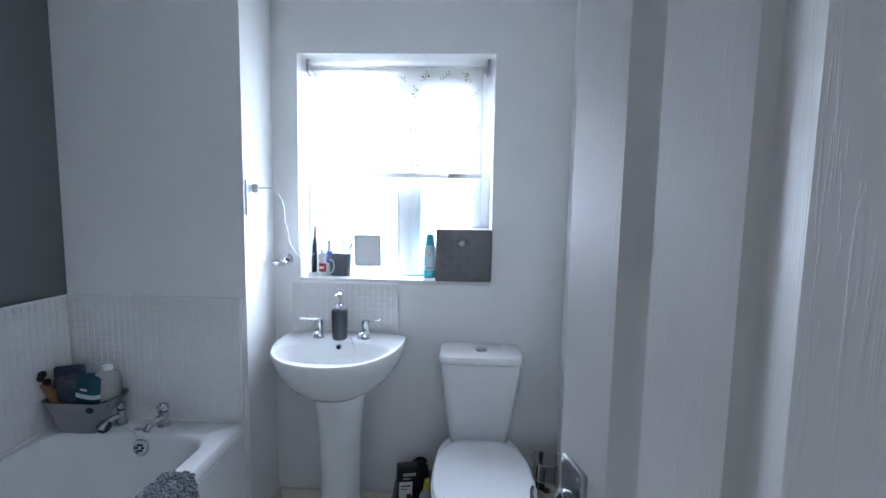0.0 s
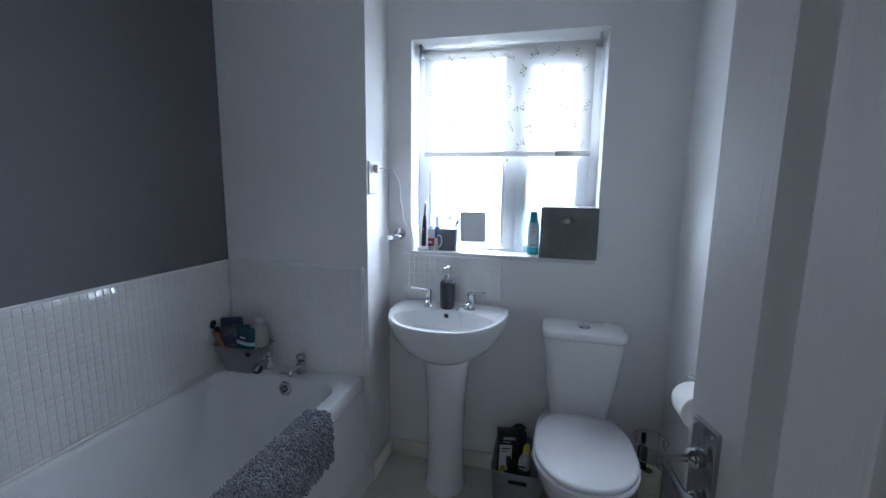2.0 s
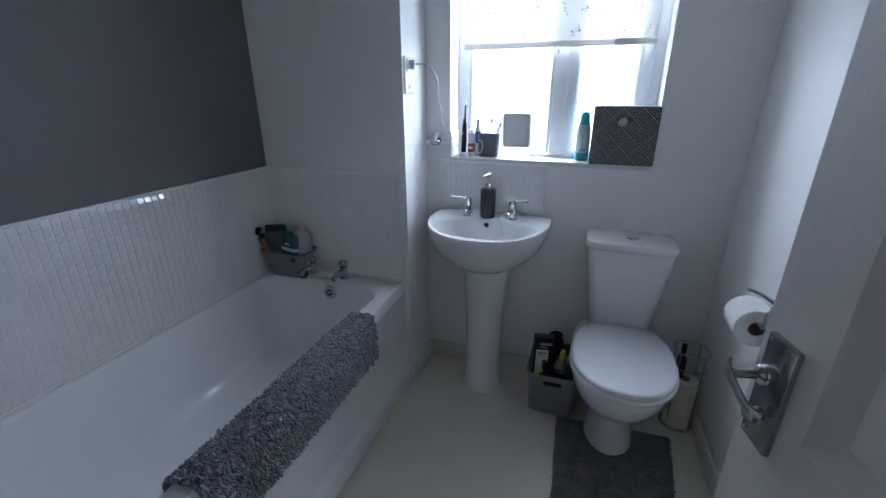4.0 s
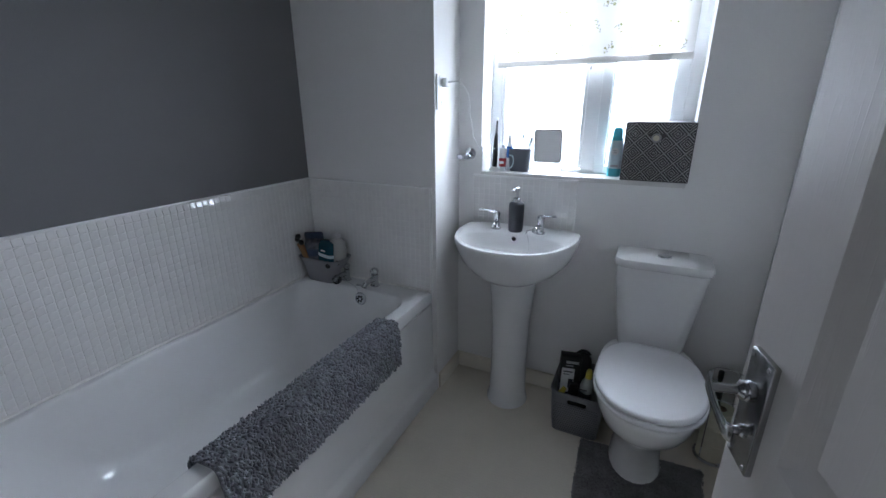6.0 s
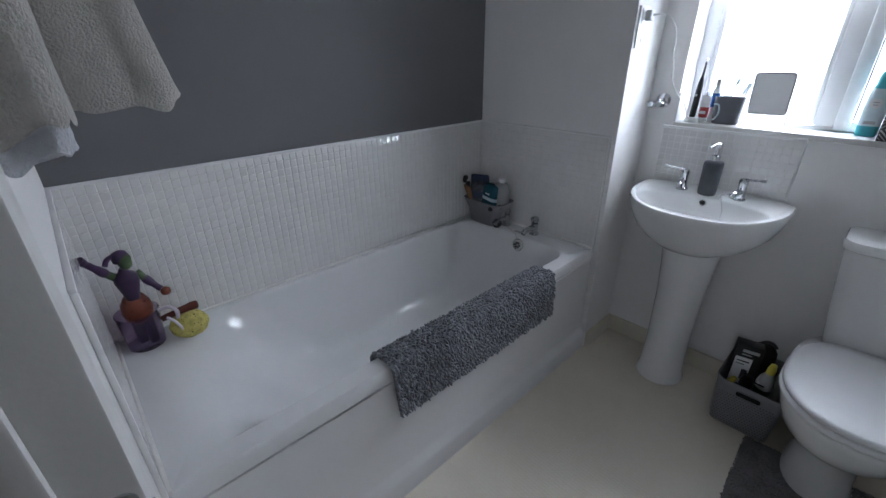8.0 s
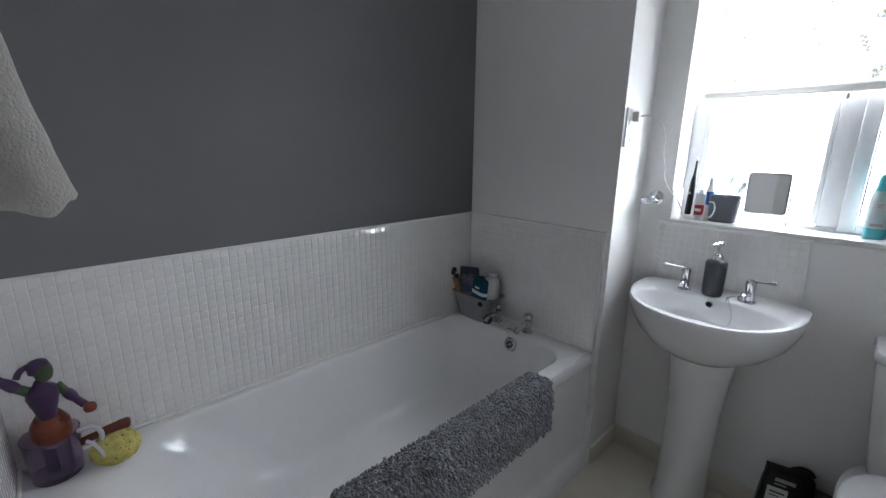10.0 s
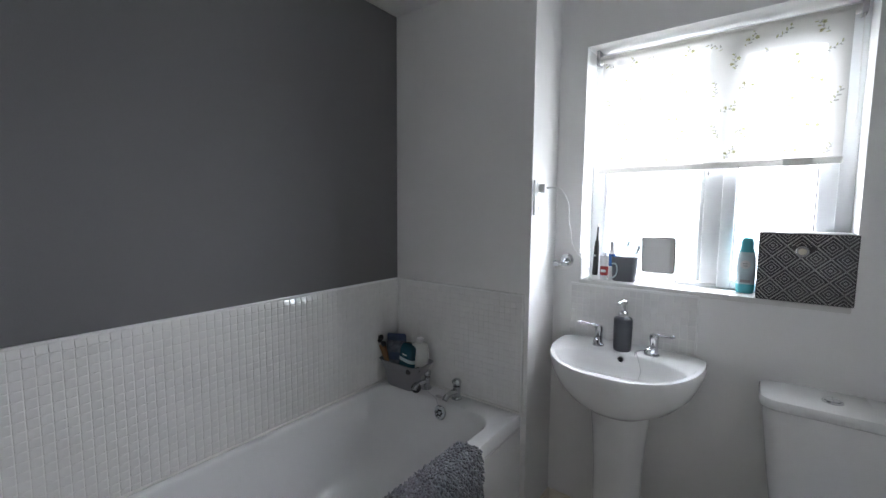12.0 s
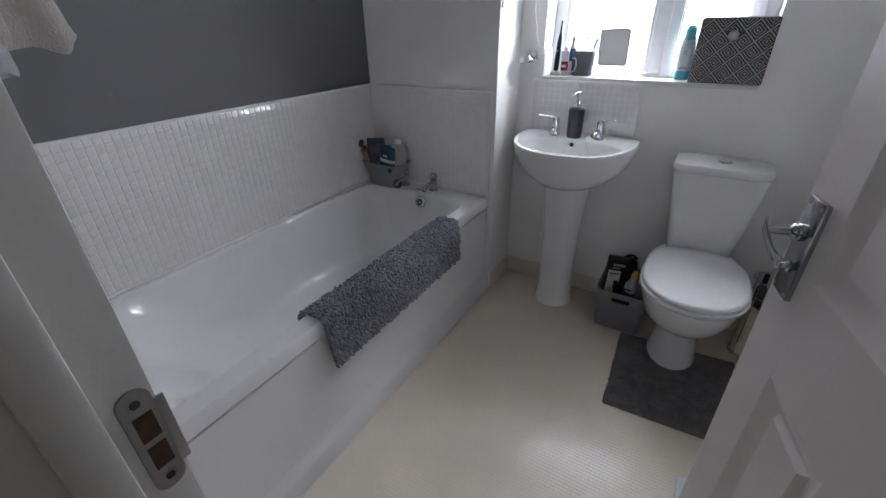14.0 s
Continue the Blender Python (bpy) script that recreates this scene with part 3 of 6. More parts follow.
def basin():
    cx = 1.066
    b = thing("pedestal_basin", (cx, 1.75, 0), "white ceramic pedestal wash basin with two chrome taps", "basin")
    yb, z = Y1 - 0.003, 0.848
    n = 56
    D = lambda k, f, zz, ry, flat=0.12: half_oval(cx, yb - f, ry, k, zz, n, flat)
    rings = [D(0.095, 0.03, z - 0.200, 0.235, 0.06), D(0.150, 0.02, z - 0.184, 0.30, 0.07), D(0.200, 0.008, z - 0.152, 0.355, 0.09), D(0.238, 0.0, z - 0.105, 0.402, 0.11), D(0.258, 0.0, z - 0.055, 0.428, 0.12),
             D(0.268, 0.0, z - 0.012, 0.44, 0.12), D(0.264, 0.0, z - 0.001, 0.436, 0.12), D(0.256, 0.001, z, 0.427, 0.12), D(0.246, 0.004, z - 0.002, 0.416, 0.12)]
    inner = lambda rx, y0, y1, zz: [(cx + rx * math.copysign(abs(math.cos(a)) ** 0.9, math.cos(a)), (y0 + y1) / 2 + (y1 - y0) / 2 * (math.sin(a) if math.sin(a) < 0 else math.sin(a) ** 0.75), zz) for a in [2 * math.pi * i / n for i in range(n)]]
    f = yb - 0.416
    rings += [inner(0.228, f + 0.018, yb - 0.125, z - 0.004), inner(0.220, f + 0.026, yb - 0.132, z - 0.014), inner(0.198, f + 0.055, yb - 0.142, z - 0.06), inner(0.160, f + 0.09, yb - 0.155, z - 0.10), inner(0.10, f + 0.13, yb - 0.18, z - 0.125), inner(0.03, f + 0.17, yb - 0.21, z - 0.132)]
    part("bowl", loft(rings, True, True), M_CERAMIC, b, smooth=60)
    ped = [(0.098, 0.0), (0.098, 0.012), (0.088, 0.05), (0.084, 0.2), (0.088, 0.42), (0.098, 0.56), (0.108, 0.64), (0.11, 0.68)]
    rings = []
    for r, zz in ped:
        rings.append([(cx + r * math.cos(a), 1.80 + (r * 1.05 if math.sin(a) < 0 else 0.9 * r) * math.sin(a), zz) for a in [2 * math.pi * i / 36 for i in range(36)]])
    part("pedestal", loft(rings), M_CERAMIC, b, smooth=60)
    for tx, s in ((0.958, -1), (1.160, 1)):
        y = 1.862
        m = Matrix.Translation((tx, y, z - 0.003))
        tap = part("tap", lathe([(0.0225, 0), (0.0225, 0.004), (0.0165, 0.010), (0.015, 0.05), (0.0165, 0.062), (0.0165, 0.075), (0.012, 0.081), (0.002, 0.083)], 22, m), M_CHROME, b, "chrome lever basin tap")
        sp = curve_points([(tx, y - 0.005, z + 0.028), (tx - 0.004 * s, y - 0.035, z + 0.034), (tx - 0.008 * s, y - 0.062, z + 0.028), (tx - 0.01 * s, y - 0.072, z + 0.018)], 5)
        part("spout", tube(sp, 0.0105, 12), M_CHROME, tap)
        lv = curve_points([(tx, y, z + 0.074), (tx + 0.02 * s, y - 0.012, z + 0.079), (tx + 0.055 * s, y - 0.03, z + 0.086), (tx + 0.072 * s, y - 0.038, z + 0.089)], 6)
        part("lever", tube(lv, [0.007] * 6 + [0.0045] * 8 + [0.0065] * (len(lv) - 15) + [0.005], 10), M_CHROME, tap)
    mo = Matrix.Translation((1.058, 1.8125, z - 0.028)) @ Matrix.Rotation(radians(72), 4, "X")
    over = part("overflow", lathe([(0.0125, -0.002), (0.0125, 0.002), (0.009, 0.003), (0.008, 0.001)], 20, mo), M_CHROME, b)
    # solid near-black disc in place of the shaded hole
    part("overflow_hole", lathe([(0.008, 0.0), (0.008, 0.0014)], 16, mo), M_HOLE, over)
    ch = curve_points([(1.105, 1.835, z + 0.004), (1.112, 1.822, z - 0.002), (1.135, 1.78, z - 0.05), (1.125, 1.72, z - 0.092)], 8)
    part("plug_chain", tube(ch, 0.0012, 6), M_STEEL, b)
    hook = curve_points([(1.16, 1.845, z + 0.02), (1.13, 1.83, z + 0.018), (1.107, 1.826, z + 0.008), (1.103, 1.826, z - 0.008)], 6)
    part("chain_stay", tube(hook, 0.0022, 8), M_CHROME, b)
    part("waste", lathe([(0.022, 0), (0.022, 0.003), (0.016, 0.003)], 20, Matrix.Translation((cx, f + 0.19, z - 0.1322))), M_CHROME, b)
    return b


basin()


# toilet -----------------------------------------------------------------------
def egg(cx, y0, y1, rx, z, n=40, back=0.72):
    """Seat outline: round at the front y0, squarer towards the hinge at y1."""
    out = []
    ym = y0 + (y1 - y0) * 0.46
    for i in range(n):
        a = 2 * math.pi * i / n
        c, s = math.cos(a), math.sin(a)
        if s < 0:
            out.append((cx + rx * math.copysign(abs(c) ** 0.92, c), ym + (ym - y0) * s, z))
        else:
            w = rx * (1 - (1 - back) * s ** 2.0)
            out.append((cx + w * math.copysign(abs(c) ** 0.42, c), ym + (y1 - ym) * s ** 0.62, z))
    return out


def toilet():
    cx = 1.658
    t = thing("toilet", (cx, 1.6, 0), "white ceramic close-coupled toilet with lid closed", "toilet")
    E_ = lambda y0, y1, rx, z, back=0.72: egg(cx, y0, y1, rx, z, 44, back)
    rings = [E_(1.500, 1.80, 0.096, 0.0, 0.9), E_(1.498, 1.80, 0.097, 0.012, 0.9), E_(1.508, 1.80, 0.089, 0.05, 0.9), E_(1.510, 1.81, 0.086, 0.12, 0.95), E_(1.503, 1.82, 0.090, 0.165, 0.95), E_(1.480, 1.84, 0.112, 0.200, 0.92), E_(1.435, 1.86, 0.140, 0.235, 0.88),
             E_(1.385, 1.89, 0.163, 0.280, 0.82), E_(1.352, 1.92, 0.177, 0.330, 0.8), E_(1.336, 1.93, 0.184, 0.37, 0.78), E_(1.330, 1.94, 0.186, 0.388, 0.78), E_(1.332, 1.94, 0.185, 0.395, 0.78), E_(1.340, 1.935, 0.177, 0.398, 0.78)]
    part("bowl", loft(rings), M_CERAMIC, t, smooth=60)
    s = [E_(1.345, 1.79, 0.172, 0.4015, 0.8), E_(1.331, 1.795, 0.185, 0.4020, 0.8), E_(1.326, 1.795, 0.189, 0.405, 0.8), E_(1.326, 1.795, 0.189, 0.4155, 0.8), E_(1.330, 1.795, 0.186, 0.4185, 0.8), E_(1.345, 1.785, 0.172, 0.4187, 0.8)]
    part("seat", loft(s), M_SEAT, t, smooth=60)
    s = [E_(1.345, 1.79, 0.170, 0.4220, 0.8), E_(1.334, 1.80, 0.181, 0.4222, 0.8), E_(1.330, 1.80, 0.185, 0.4255, 0.8), E_(1.330, 1.80, 0.185, 0.434, 0.8), E_(1.333, 1.80, 0.182, 0.4395, 0.8), E_(1.342, 1.795, 0.174, 0.4425, 0.8), E_(1.40, 1.75, 0.125, 0.4445, 0.8), E_(1.50, 1.68, 0.05, 0.445, 0.8)]
    part("lid", loft(s), M_SEAT, t, smooth=60)
    for x, y in ((cx - 0.12, 1.45), (cx + 0.12, 1.45), (cx - 0.1, 1.70), (cx + 0.1, 1.70)):
        part("buffer", lathe([(0.008, 0.3975), (0.008, 0.4235)], 12, Matrix.Translation((x, y, 0))), M_SEAT, t)
    for x in (cx - 0.07, cx + 0.07):
        part("hinge", tube([(x - 0.014, 1.805, 0.415), (x + 0.014, 1.805, 0.415)], 0.011, 14), M_SEAT, t)
    rr = lambda w, y0, z, r: round_rect(cx - 0.004 - w * 0.965, cx - 0.004 + w * 0.965, y0, Y1 - 0.004, z, (0.012, 0.012, r, r), 8)
    cis = [rr(0.122, 1.815, 0.398, 0.04), rr(0.128, 1.805, 0.42, 0.045), rr(0.146, 1.79, 0.55, 0.045), rr(0.166, 1.776, 0.72, 0.04), rr(0.170, 1.774, 0.765, 0.04), rr(0.168, 1.776, 0.772, 0.04)]
    part("cistern", loft(cis), M_CERAMIC, t, smooth=50)
    lid = [rr(0.174, 1.772, 0.774, 0.045), rr(0.180, 1.766, 0.780, 0.048), rr(0.180, 1.766, 0.797, 0.048), rr(0.176, 1.770, 0.806, 0.045), rr(0.160, 1.786, 0.810, 0.04), rr(0.10, 1.83, 0.812, 0.03)]
    part("cistern_lid", loft(lid), M_CERAMIC, t, smooth=50)
    m = Matrix.Translation((cx, 1.852, 0.811))
    but = part("flush_button", lathe([(0.026, 0), (0.026, 0.004), (0.022, 0.0065), (0.021, 0.005)], 28, m), M_CHROME, t, "chrome dual flush button")
    for sx in (-1, 1):
        half = [Vector((sx * (0.0015 + 0.0175 * math.sin(math.pi * i / 12)), 0.0185 * math.cos(math.pi * i / 12), 0)) for i in range(13)]
        part("push_plate", loft([[m @ (p + Vector((0, 0, 0.004))) for p in half], [m @ (p + Vector((0, 0, 0.0075))) for p in half]]), M_CHROME, but)
    part("fixing_bolt", lathe([(0.009, 0), (0.008, 0.006), (0.004, 0.009)], 14, pose(cx - 0.082, 1.62, 0.035, 0, -80, 0)), M_BLACK, t)
    return t


toilet()


# window, sill and blind -----------------------------------------------------------
def window():
    w = thing("window_1", (1.267, 2.1, 1.1), "white plastic casement window, brightly backlit", "window", kind="structure")
    y0, y1 = 2.085, 2.145
    zb, zt = 1.08, WZ1
    part("window_frame", box(WX0, WX0 + 0.05, y0, y1, zb, zt, 0.004), M_UPVC, w)
    part("window_frame", box(WX1 - 0.05, WX1, y0, y1, zb, zt, 0.004), M_UPVC, w)
    part("window_frame", box(WX0 + 0.05, WX1 - 0.05, y0, y1, zt - 0.06, zt, 0.004), M_UPVC, w)
    part("window_frame", box(WX0 + 0.05, WX1 - 0.05, y0, y1, zb, 1.105, 0.004), M_UPVC, w)
    part("mullion", box(1.272, 1.336, y0, y1, 1.105, zt - 0.06, 0.004), M_UPVC, w)
    sash = part("sash", box(1.330, 1.374, y0 - 0.012, y1 - 0.01, 1.094, zt - 0.05, 0.005), M_UPVC, w)
    box_ = lambda *a: part("sash_rail", box(*a, 0.005), M_UPVC, sash)
    box_(1.60, 1.650, y0 - 0.012, y1 - 0.01, 1.094, zt - 0.05)
    box_(1.374, 1.60, y0 - 0.012, y1 - 0.01, 1.094, 1.128)
    box_(1.374, 1.60, y0 - 0.012, y1 - 0.01, zt - 0.11, zt - 0.05)
    for x0, x1, a, c in ((WX0 + 0.05, 1.272, 1.105, zt - 0.06), (1.374, 1.60, 1.128, zt - 0.11)):
        p = part("pane", box(x0 + 0.002, x1 - 0.002, 2.112, 2.116, a + 0.002, c - 0.002), M_GLASS, w, smooth=0)
        p.visible_shadow = False
    part("bead", box(WX0 + 0.05, WX0 + 0.066, y0 + 0.004, y0 + 0.022, 1.108, zt - 0.065, 0.004), M_UPVC, w)
    part("bead", box(1.256, 1.272, y0 + 0.004, y0 + 0.022, 1.108, zt - 0.065, 0.004), M_UPVC, w)
    part("gasket", box(1.3745, 1.378, y0 - 0.004, y0 + 0.004, 1.13, zt - 0.112), M_BLACK, sash)
    part("gasket", box(1.5965, 1.5995, y0 - 0.004, y0 + 0.004, 1.13, zt - 0.112), M_BLACK, sash)
    part("window_sill", box(WX0, WX1, Y1 - 0.006, y0, WZ0 - 0.001, 1.09, 0.004), M_GLOSS, w)
    return w


window()


def printed_sprig(parent, cx, y, cz, r, flower):
    """One sprig of the print: a bent stem with leaves, and petals on every other one."""
    bm = bmesh.new()
    turn, bend = r.uniform(-1.2, 1.2), r.uniform(-9, 9)
    c, s = math.cos(turn), math.sin(turn)

    def leaf(u, v, ang, ln, w, index):
        ring_ = []
        for i in range(8):
            a = 2 * math.pi * i / 8
            p, q = ln * (1 + math.cos(a)) / 2, w * math.sin(a)
            lu, lv = u + p * math.cos(ang) - q * math.sin(ang), v + p * math.sin(ang) + q * math.cos(ang)
            x, z = cx + c * lu - s * lv, cz + s * lu + c * lv
            ring_.append(bm.verts.new((min(1.646, max(0.886, x)), y, min(2.014, max(1.578, z)))))
        bm.faces.new(ring_).material_index = index
    for i in range(7):
        v = -0.024 + 0.008 * i
        u = bend * v * v
        leaf(u, v, 1.57, 0.0085, 0.0006, 1)
        leaf(u, v, (0.75 if i % 2 else 2.4) + r.uniform(-0.3, 0.3), r.uniform(0.008, 0.014), r.uniform(0.0016, 0.003), i % 2)
    if flower:
        for i in range(5):
            leaf(0.012, 0.012, i * 1.257, 0.0075, 0.0028, 0)
            leaf(-0.010, -0.004, i * 1.257 + 0.5, 0.006, 0.0024, 2)
    bmesh.ops.recalc_face_normals(bm, faces=bm.faces)
    part("printed_sprig", bm, (M_INK_GREEN, M_INK_GREY, M_INK_YELLOW), parent, smooth=0)


def roller_blind():
    b = thing("roller_blind", (1.262, 2.03, 2.02), "white floral roller blind pulled half down", "blind")
    y = 2.034
    part("roller", tube([(0.872, y + 0.006, 2.022), (1.662, y + 0.006, 2.022)], 0.015, 20), M_BLIND, b)
    rows = []
    for k in range(13):
        z = 2.020 - k * (2.020 - 1.565) / 12
        rows.append([(0.885 + 0.762 * i / 24, y - 0.009 + 0.0012 * math.sin(i * 0.9 + k * 0.5), z) for i in range(25)])
    part("cloth", loft(rows, False, False, closed=False), M_BLIND, b)
    r = random.Random(11)
    for row in range(6):
        for k in range(9):
            cx, cz = 0.915 + 0.093 * k + (0.045 if row % 2 else 0) + r.uniform(-0.012, 0.012), 1.985 - 0.078 * row + r.uniform(-0.014, 0.010)
            if cx < 1.63:
                printed_sprig(b, cx, y - 0.0115, cz, r, (row + k) % 2)
    bar = part("bottom_bar", box(0.883, 1.650, y - 0.016, y - 0.003, 1.543, 1.566, 0.004), M_BAR, b)
    part("bar_clip", box(1.50, 1.575, y - 0.0185, y - 0.001, 1.542, 1.567, 0.002), M_BAR2, bar)
    part("pull_knob", lathe([(0.002, 0.012), (0.005, 0.008), (0.006, 0), (0.003, -0.006)], 12, Matrix.Translation((1.285, y - 0.01, 1.526))), M_STEEL, bar)
    for x0, x1 in ((0.858, 0.872), (1.662, 1.676)):
        br = part("bracket", box(x0, x1, y - 0.02, y + 0.03, 2.0, WZ1, 0.003), M_STEEL, b)
    tw = tube([(1.668, y - 0.012, 2.03), (1.672, y - 0.016, 1.7), (1.668, y - 0.012, 1.66)], 0.0016, 6)
    part("side_cord", tw, M_PLASTIC, b)
    return b


M_INK_GREEN = blind_cloth("olive_ink", 0.15, 0.8, (0.66, 0.66, 0.42, 1))
M_INK_GREY = blind_cloth("grey_ink", 0.15, 0.8, (0.57, 0.57, 0.56, 1))
M_INK_YELLOW = blind_cloth("straw_ink", 0.15, 0.8, (0.74, 0.70, 0.48, 1))
M_BAR = blind_cloth("cloth_covered_bar", 0.2, 0.035)
M_BAR2 = blind_cloth("doubled_cloth_clip", 0.2, 0.012)
roller_blind()
# soft things ------------------------------------------------------------------
rnd = random.Random(7)


def blob(bm, m, segs=5, rows=3):
    """A small rounded tuft of unit size under m, pushed into bm's lists."""
    v0 = len(bm[0])
    for k in range(rows):
        t = (k + 0.5) / rows
        r = math.sin(math.pi * t)
        for i in range(segs):
            a = 2 * math.pi * (i + 0.5 * k) / segs
            bm[0].append(m @ Vector((r * math.cos(a), r * math.sin(a), 2 * t - 1)))
    top, bot = len(bm[0]), len(bm[0]) + 1
    bm[0].extend((m @ Vector((0, 0, 1)), m @ Vector((0, 0, -1))))
    for k in range(rows - 1):
        for i in range(segs):
            j = (i + 1) % segs
            bm[1].append((v0 + k * segs + i, v0 + k * segs + j, v0 + (k + 1) * segs + j, v0 + (k + 1) * segs + i))
    for i in range(segs):
        j = (i + 1) % segs
        bm[1].append((v0 + j, v0 + i, bot))
        bm[1].append((v0 + (rows - 1) * segs + i, v0 + (rows - 1) * segs + j, top))


def mesh_part(name, lists, mat, parent, label="", kind=""):
    me = bpy.data.meshes.new(name)
    me.from_pydata([tuple(v) for v in lists[0]], [], lists[1])
    me.polygons.foreach_set("use_smooth", [True] * len(me.polygons))
    me.materials.append(mat)
    ob = new(name, me)
    ob.parent = parent
    ob.matrix_parent_inverse = parent.matrix_world.inverted()
    return tagged(ob, label, kind=kind)


def draped_bath_mat():
    d = thing("bath_mat", (0.70, 0.93, 0.34), "shaggy grey chenille bath mat draped over the bath rim", "bath mat")
    pts = [Vector((x, 0, z)) for x, z in ((0.616, 0.503), (0.624, 0.536), (0.644, 0.548), (0.675, 0.549), (0.700, 0.548), (0.714, 0.535), (0.717, 0.49), (0.720, 0.43), (0.724, 0.36))]
    line = curve_points(pts, 6)
    cum = [0]
    for a, b in zip(line, line[1:]):
        cum.append(cum[-1] + (b - a).length)
    total = cum[-1]

    def at(s):
        s = max(0, min(total * 0.9999, s))
        k = max(i for i in range(len(cum)) if cum[i] <= s)
        k = min(k, len(line) - 2)
        f = (s - cum[k]) / max(1e-6, cum[k + 1] - cum[k])
        p = line[k].lerp(line[k + 1], f)
        tan = (line[k + 1] - line[k]).normalized()
        nor = Vector((-tan.z, 0, tan.x))
        return p, (nor if nor.z > 0 or nor.x > 0 else -nor), tan
    y_at = lambda s, f: 0.535 + 0.02 * s / total + f * (0.80 + 0.02 * math.sin(3 * s / total))
    rows = []
    for i in range(33):
        row = []
        for j in range(41):
            p, n, _ = at(total * i / 32)
            row.append((p.x + 0.002 * n.x, y_at(total * i / 32, j / 40), p.z + 0.002 * n.z))
        rows.append(row)
    back = loft(rows, False, False, closed=False)
    bmesh.ops.solidify(back, geom=back.faces[:], thickness=0.004)
    part("backing", back, M_RUG, d)
    lists = ([], [])
    pitch = 0.0084
    ns, ny = int(total / pitch), int(0.80 / pitch)
    for i in range(ns + 1):
        for j in range(ny + 1):
            s = (i + rnd.uniform(-0.5, 0.5)) * total / ns
            f = min(0.994, max(0.006, (j + rnd.uniform(-0.5, 0.5)) / ny))
            sway = 0.6 if 0.03 < f < 0.97 else 0.15
            p, n, tan = at(s)
            y = y_at(s, f)
            ln = rnd.uniform(0.0065, 0.0105)
            axis = (n * rnd.uniform(0.1, 0.6) + tan * rnd.uniform(-0.1, 1.1) + Vector((0, rnd.uniform(-sway, sway), 0))).normalized()
            q = axis.to_track_quat("Z", "Y").to_matrix().to_4x4()
            r = rnd.uniform(0.0036, 0.0052)
            c = Vector((p.x, y, p.z)) + n * rnd.uniform(0.001, 0.010)
            blob(lists, Matrix.Translation(c) @ q @ Matrix.Diagonal((r, r, ln, 1)))
    mesh_part("tufted_cloth", lists, M_RUG, d, "thick grey twisted pile", "stuff")


draped_bath_mat()


def toilet_mat():
    d = thing("toilet_mat", (1.66, 1.4, 0), "dark grey pedestal mat on the floor round the toilet foot", "bath mat")
    # four corners, cut out round the toilet foot
    c00, c10, c01, c11 = Vector((1.462, 1.185)), Vector((1.868, 1.200)), Vector((1.447, 1.652)), Vector((1.905, 1.680))
    bm = bmesh.new()
    nx, ny = 110, 120
    grid = {}
    for i in range(nx + 1):
        for j in range(ny + 1):
            u, v = i / nx, j / ny
            p = c00.lerp(c10, u).lerp(c01.lerp(c11, u), v)
            wob = 0.003 * math.sin(17 * v + 3) if i in (0, nx) else 0
            edge = min(i, j, nx - i, ny - j)
            z = (0.003 if edge == 0 else 0.011) + rnd.uniform(-0.0008, 0.0012)
            grid[i, j] = (p.x + wob + rnd.uniform(-0.0012, 0.0012), p.y + rnd.uniform(-0.0012, 0.0012), z)
    hole = lambda p: abs(p[0] - 1.66) < 0.095 and p[1] > 1.499 + 14 * (p[0] - 1.66) ** 2
    vs = {}
    vert = lambda k: vs.setdefault(k, bm.verts.new(grid[k])) if k not in vs else vs[k]
    for i in range(nx):
        for j in range(ny):
            ks = [(i, j), (i + 1, j), (i + 1, j + 1), (i, j + 1)]
            if not any(hole(grid[k]) for k in ks):
                bm.faces.new([vert(k) for k in ks])
    edges = [e for e in bm.edges if e.is_boundary]
    ext = bmesh.ops.extrude_edge_only(bm, edges=edges)["geom"]
    for v in ext:
        if isinstance(v, bmesh.types.BMVert):
            v.co.z = 0.0005
    part("mat_cloth", bm, M_MAT, d, smooth=70)
    lists = ([], [])
    for _ in range(7000):
        u, v = rnd.uniform(-0.006, 1.006), rnd.uniform(-0.006, 1.006)
        p = c00.lerp(c10, u).lerp(c01.lerp(c11, u), v)
        if hole((p.x, p.y)):
            continue
        inside = 0.02 < u < 0.98 and 0.02 < v < 0.98
        axis = Vector((rnd.uniform(-1, 1), rnd.uniform(-1, 1), rnd.uniform(0.2, 1.1))).normalized()
        size = rnd.uniform(0.0018, 0.0032)
        at = Vector((p.x, p.y, 0.0105 if inside else 0.0055)) + axis * 0.001
        blob(lists, Matrix.Translation(at) @ axis.to_track_quat("Z", "Y").to_matrix().to_4x4() @ Matrix.Diagonal((size, size, 0.0055, 1)), 4, 2)
    mesh_part("mat_nap", lists, M_MAT, d, "", "stuff")


toilet_mat()


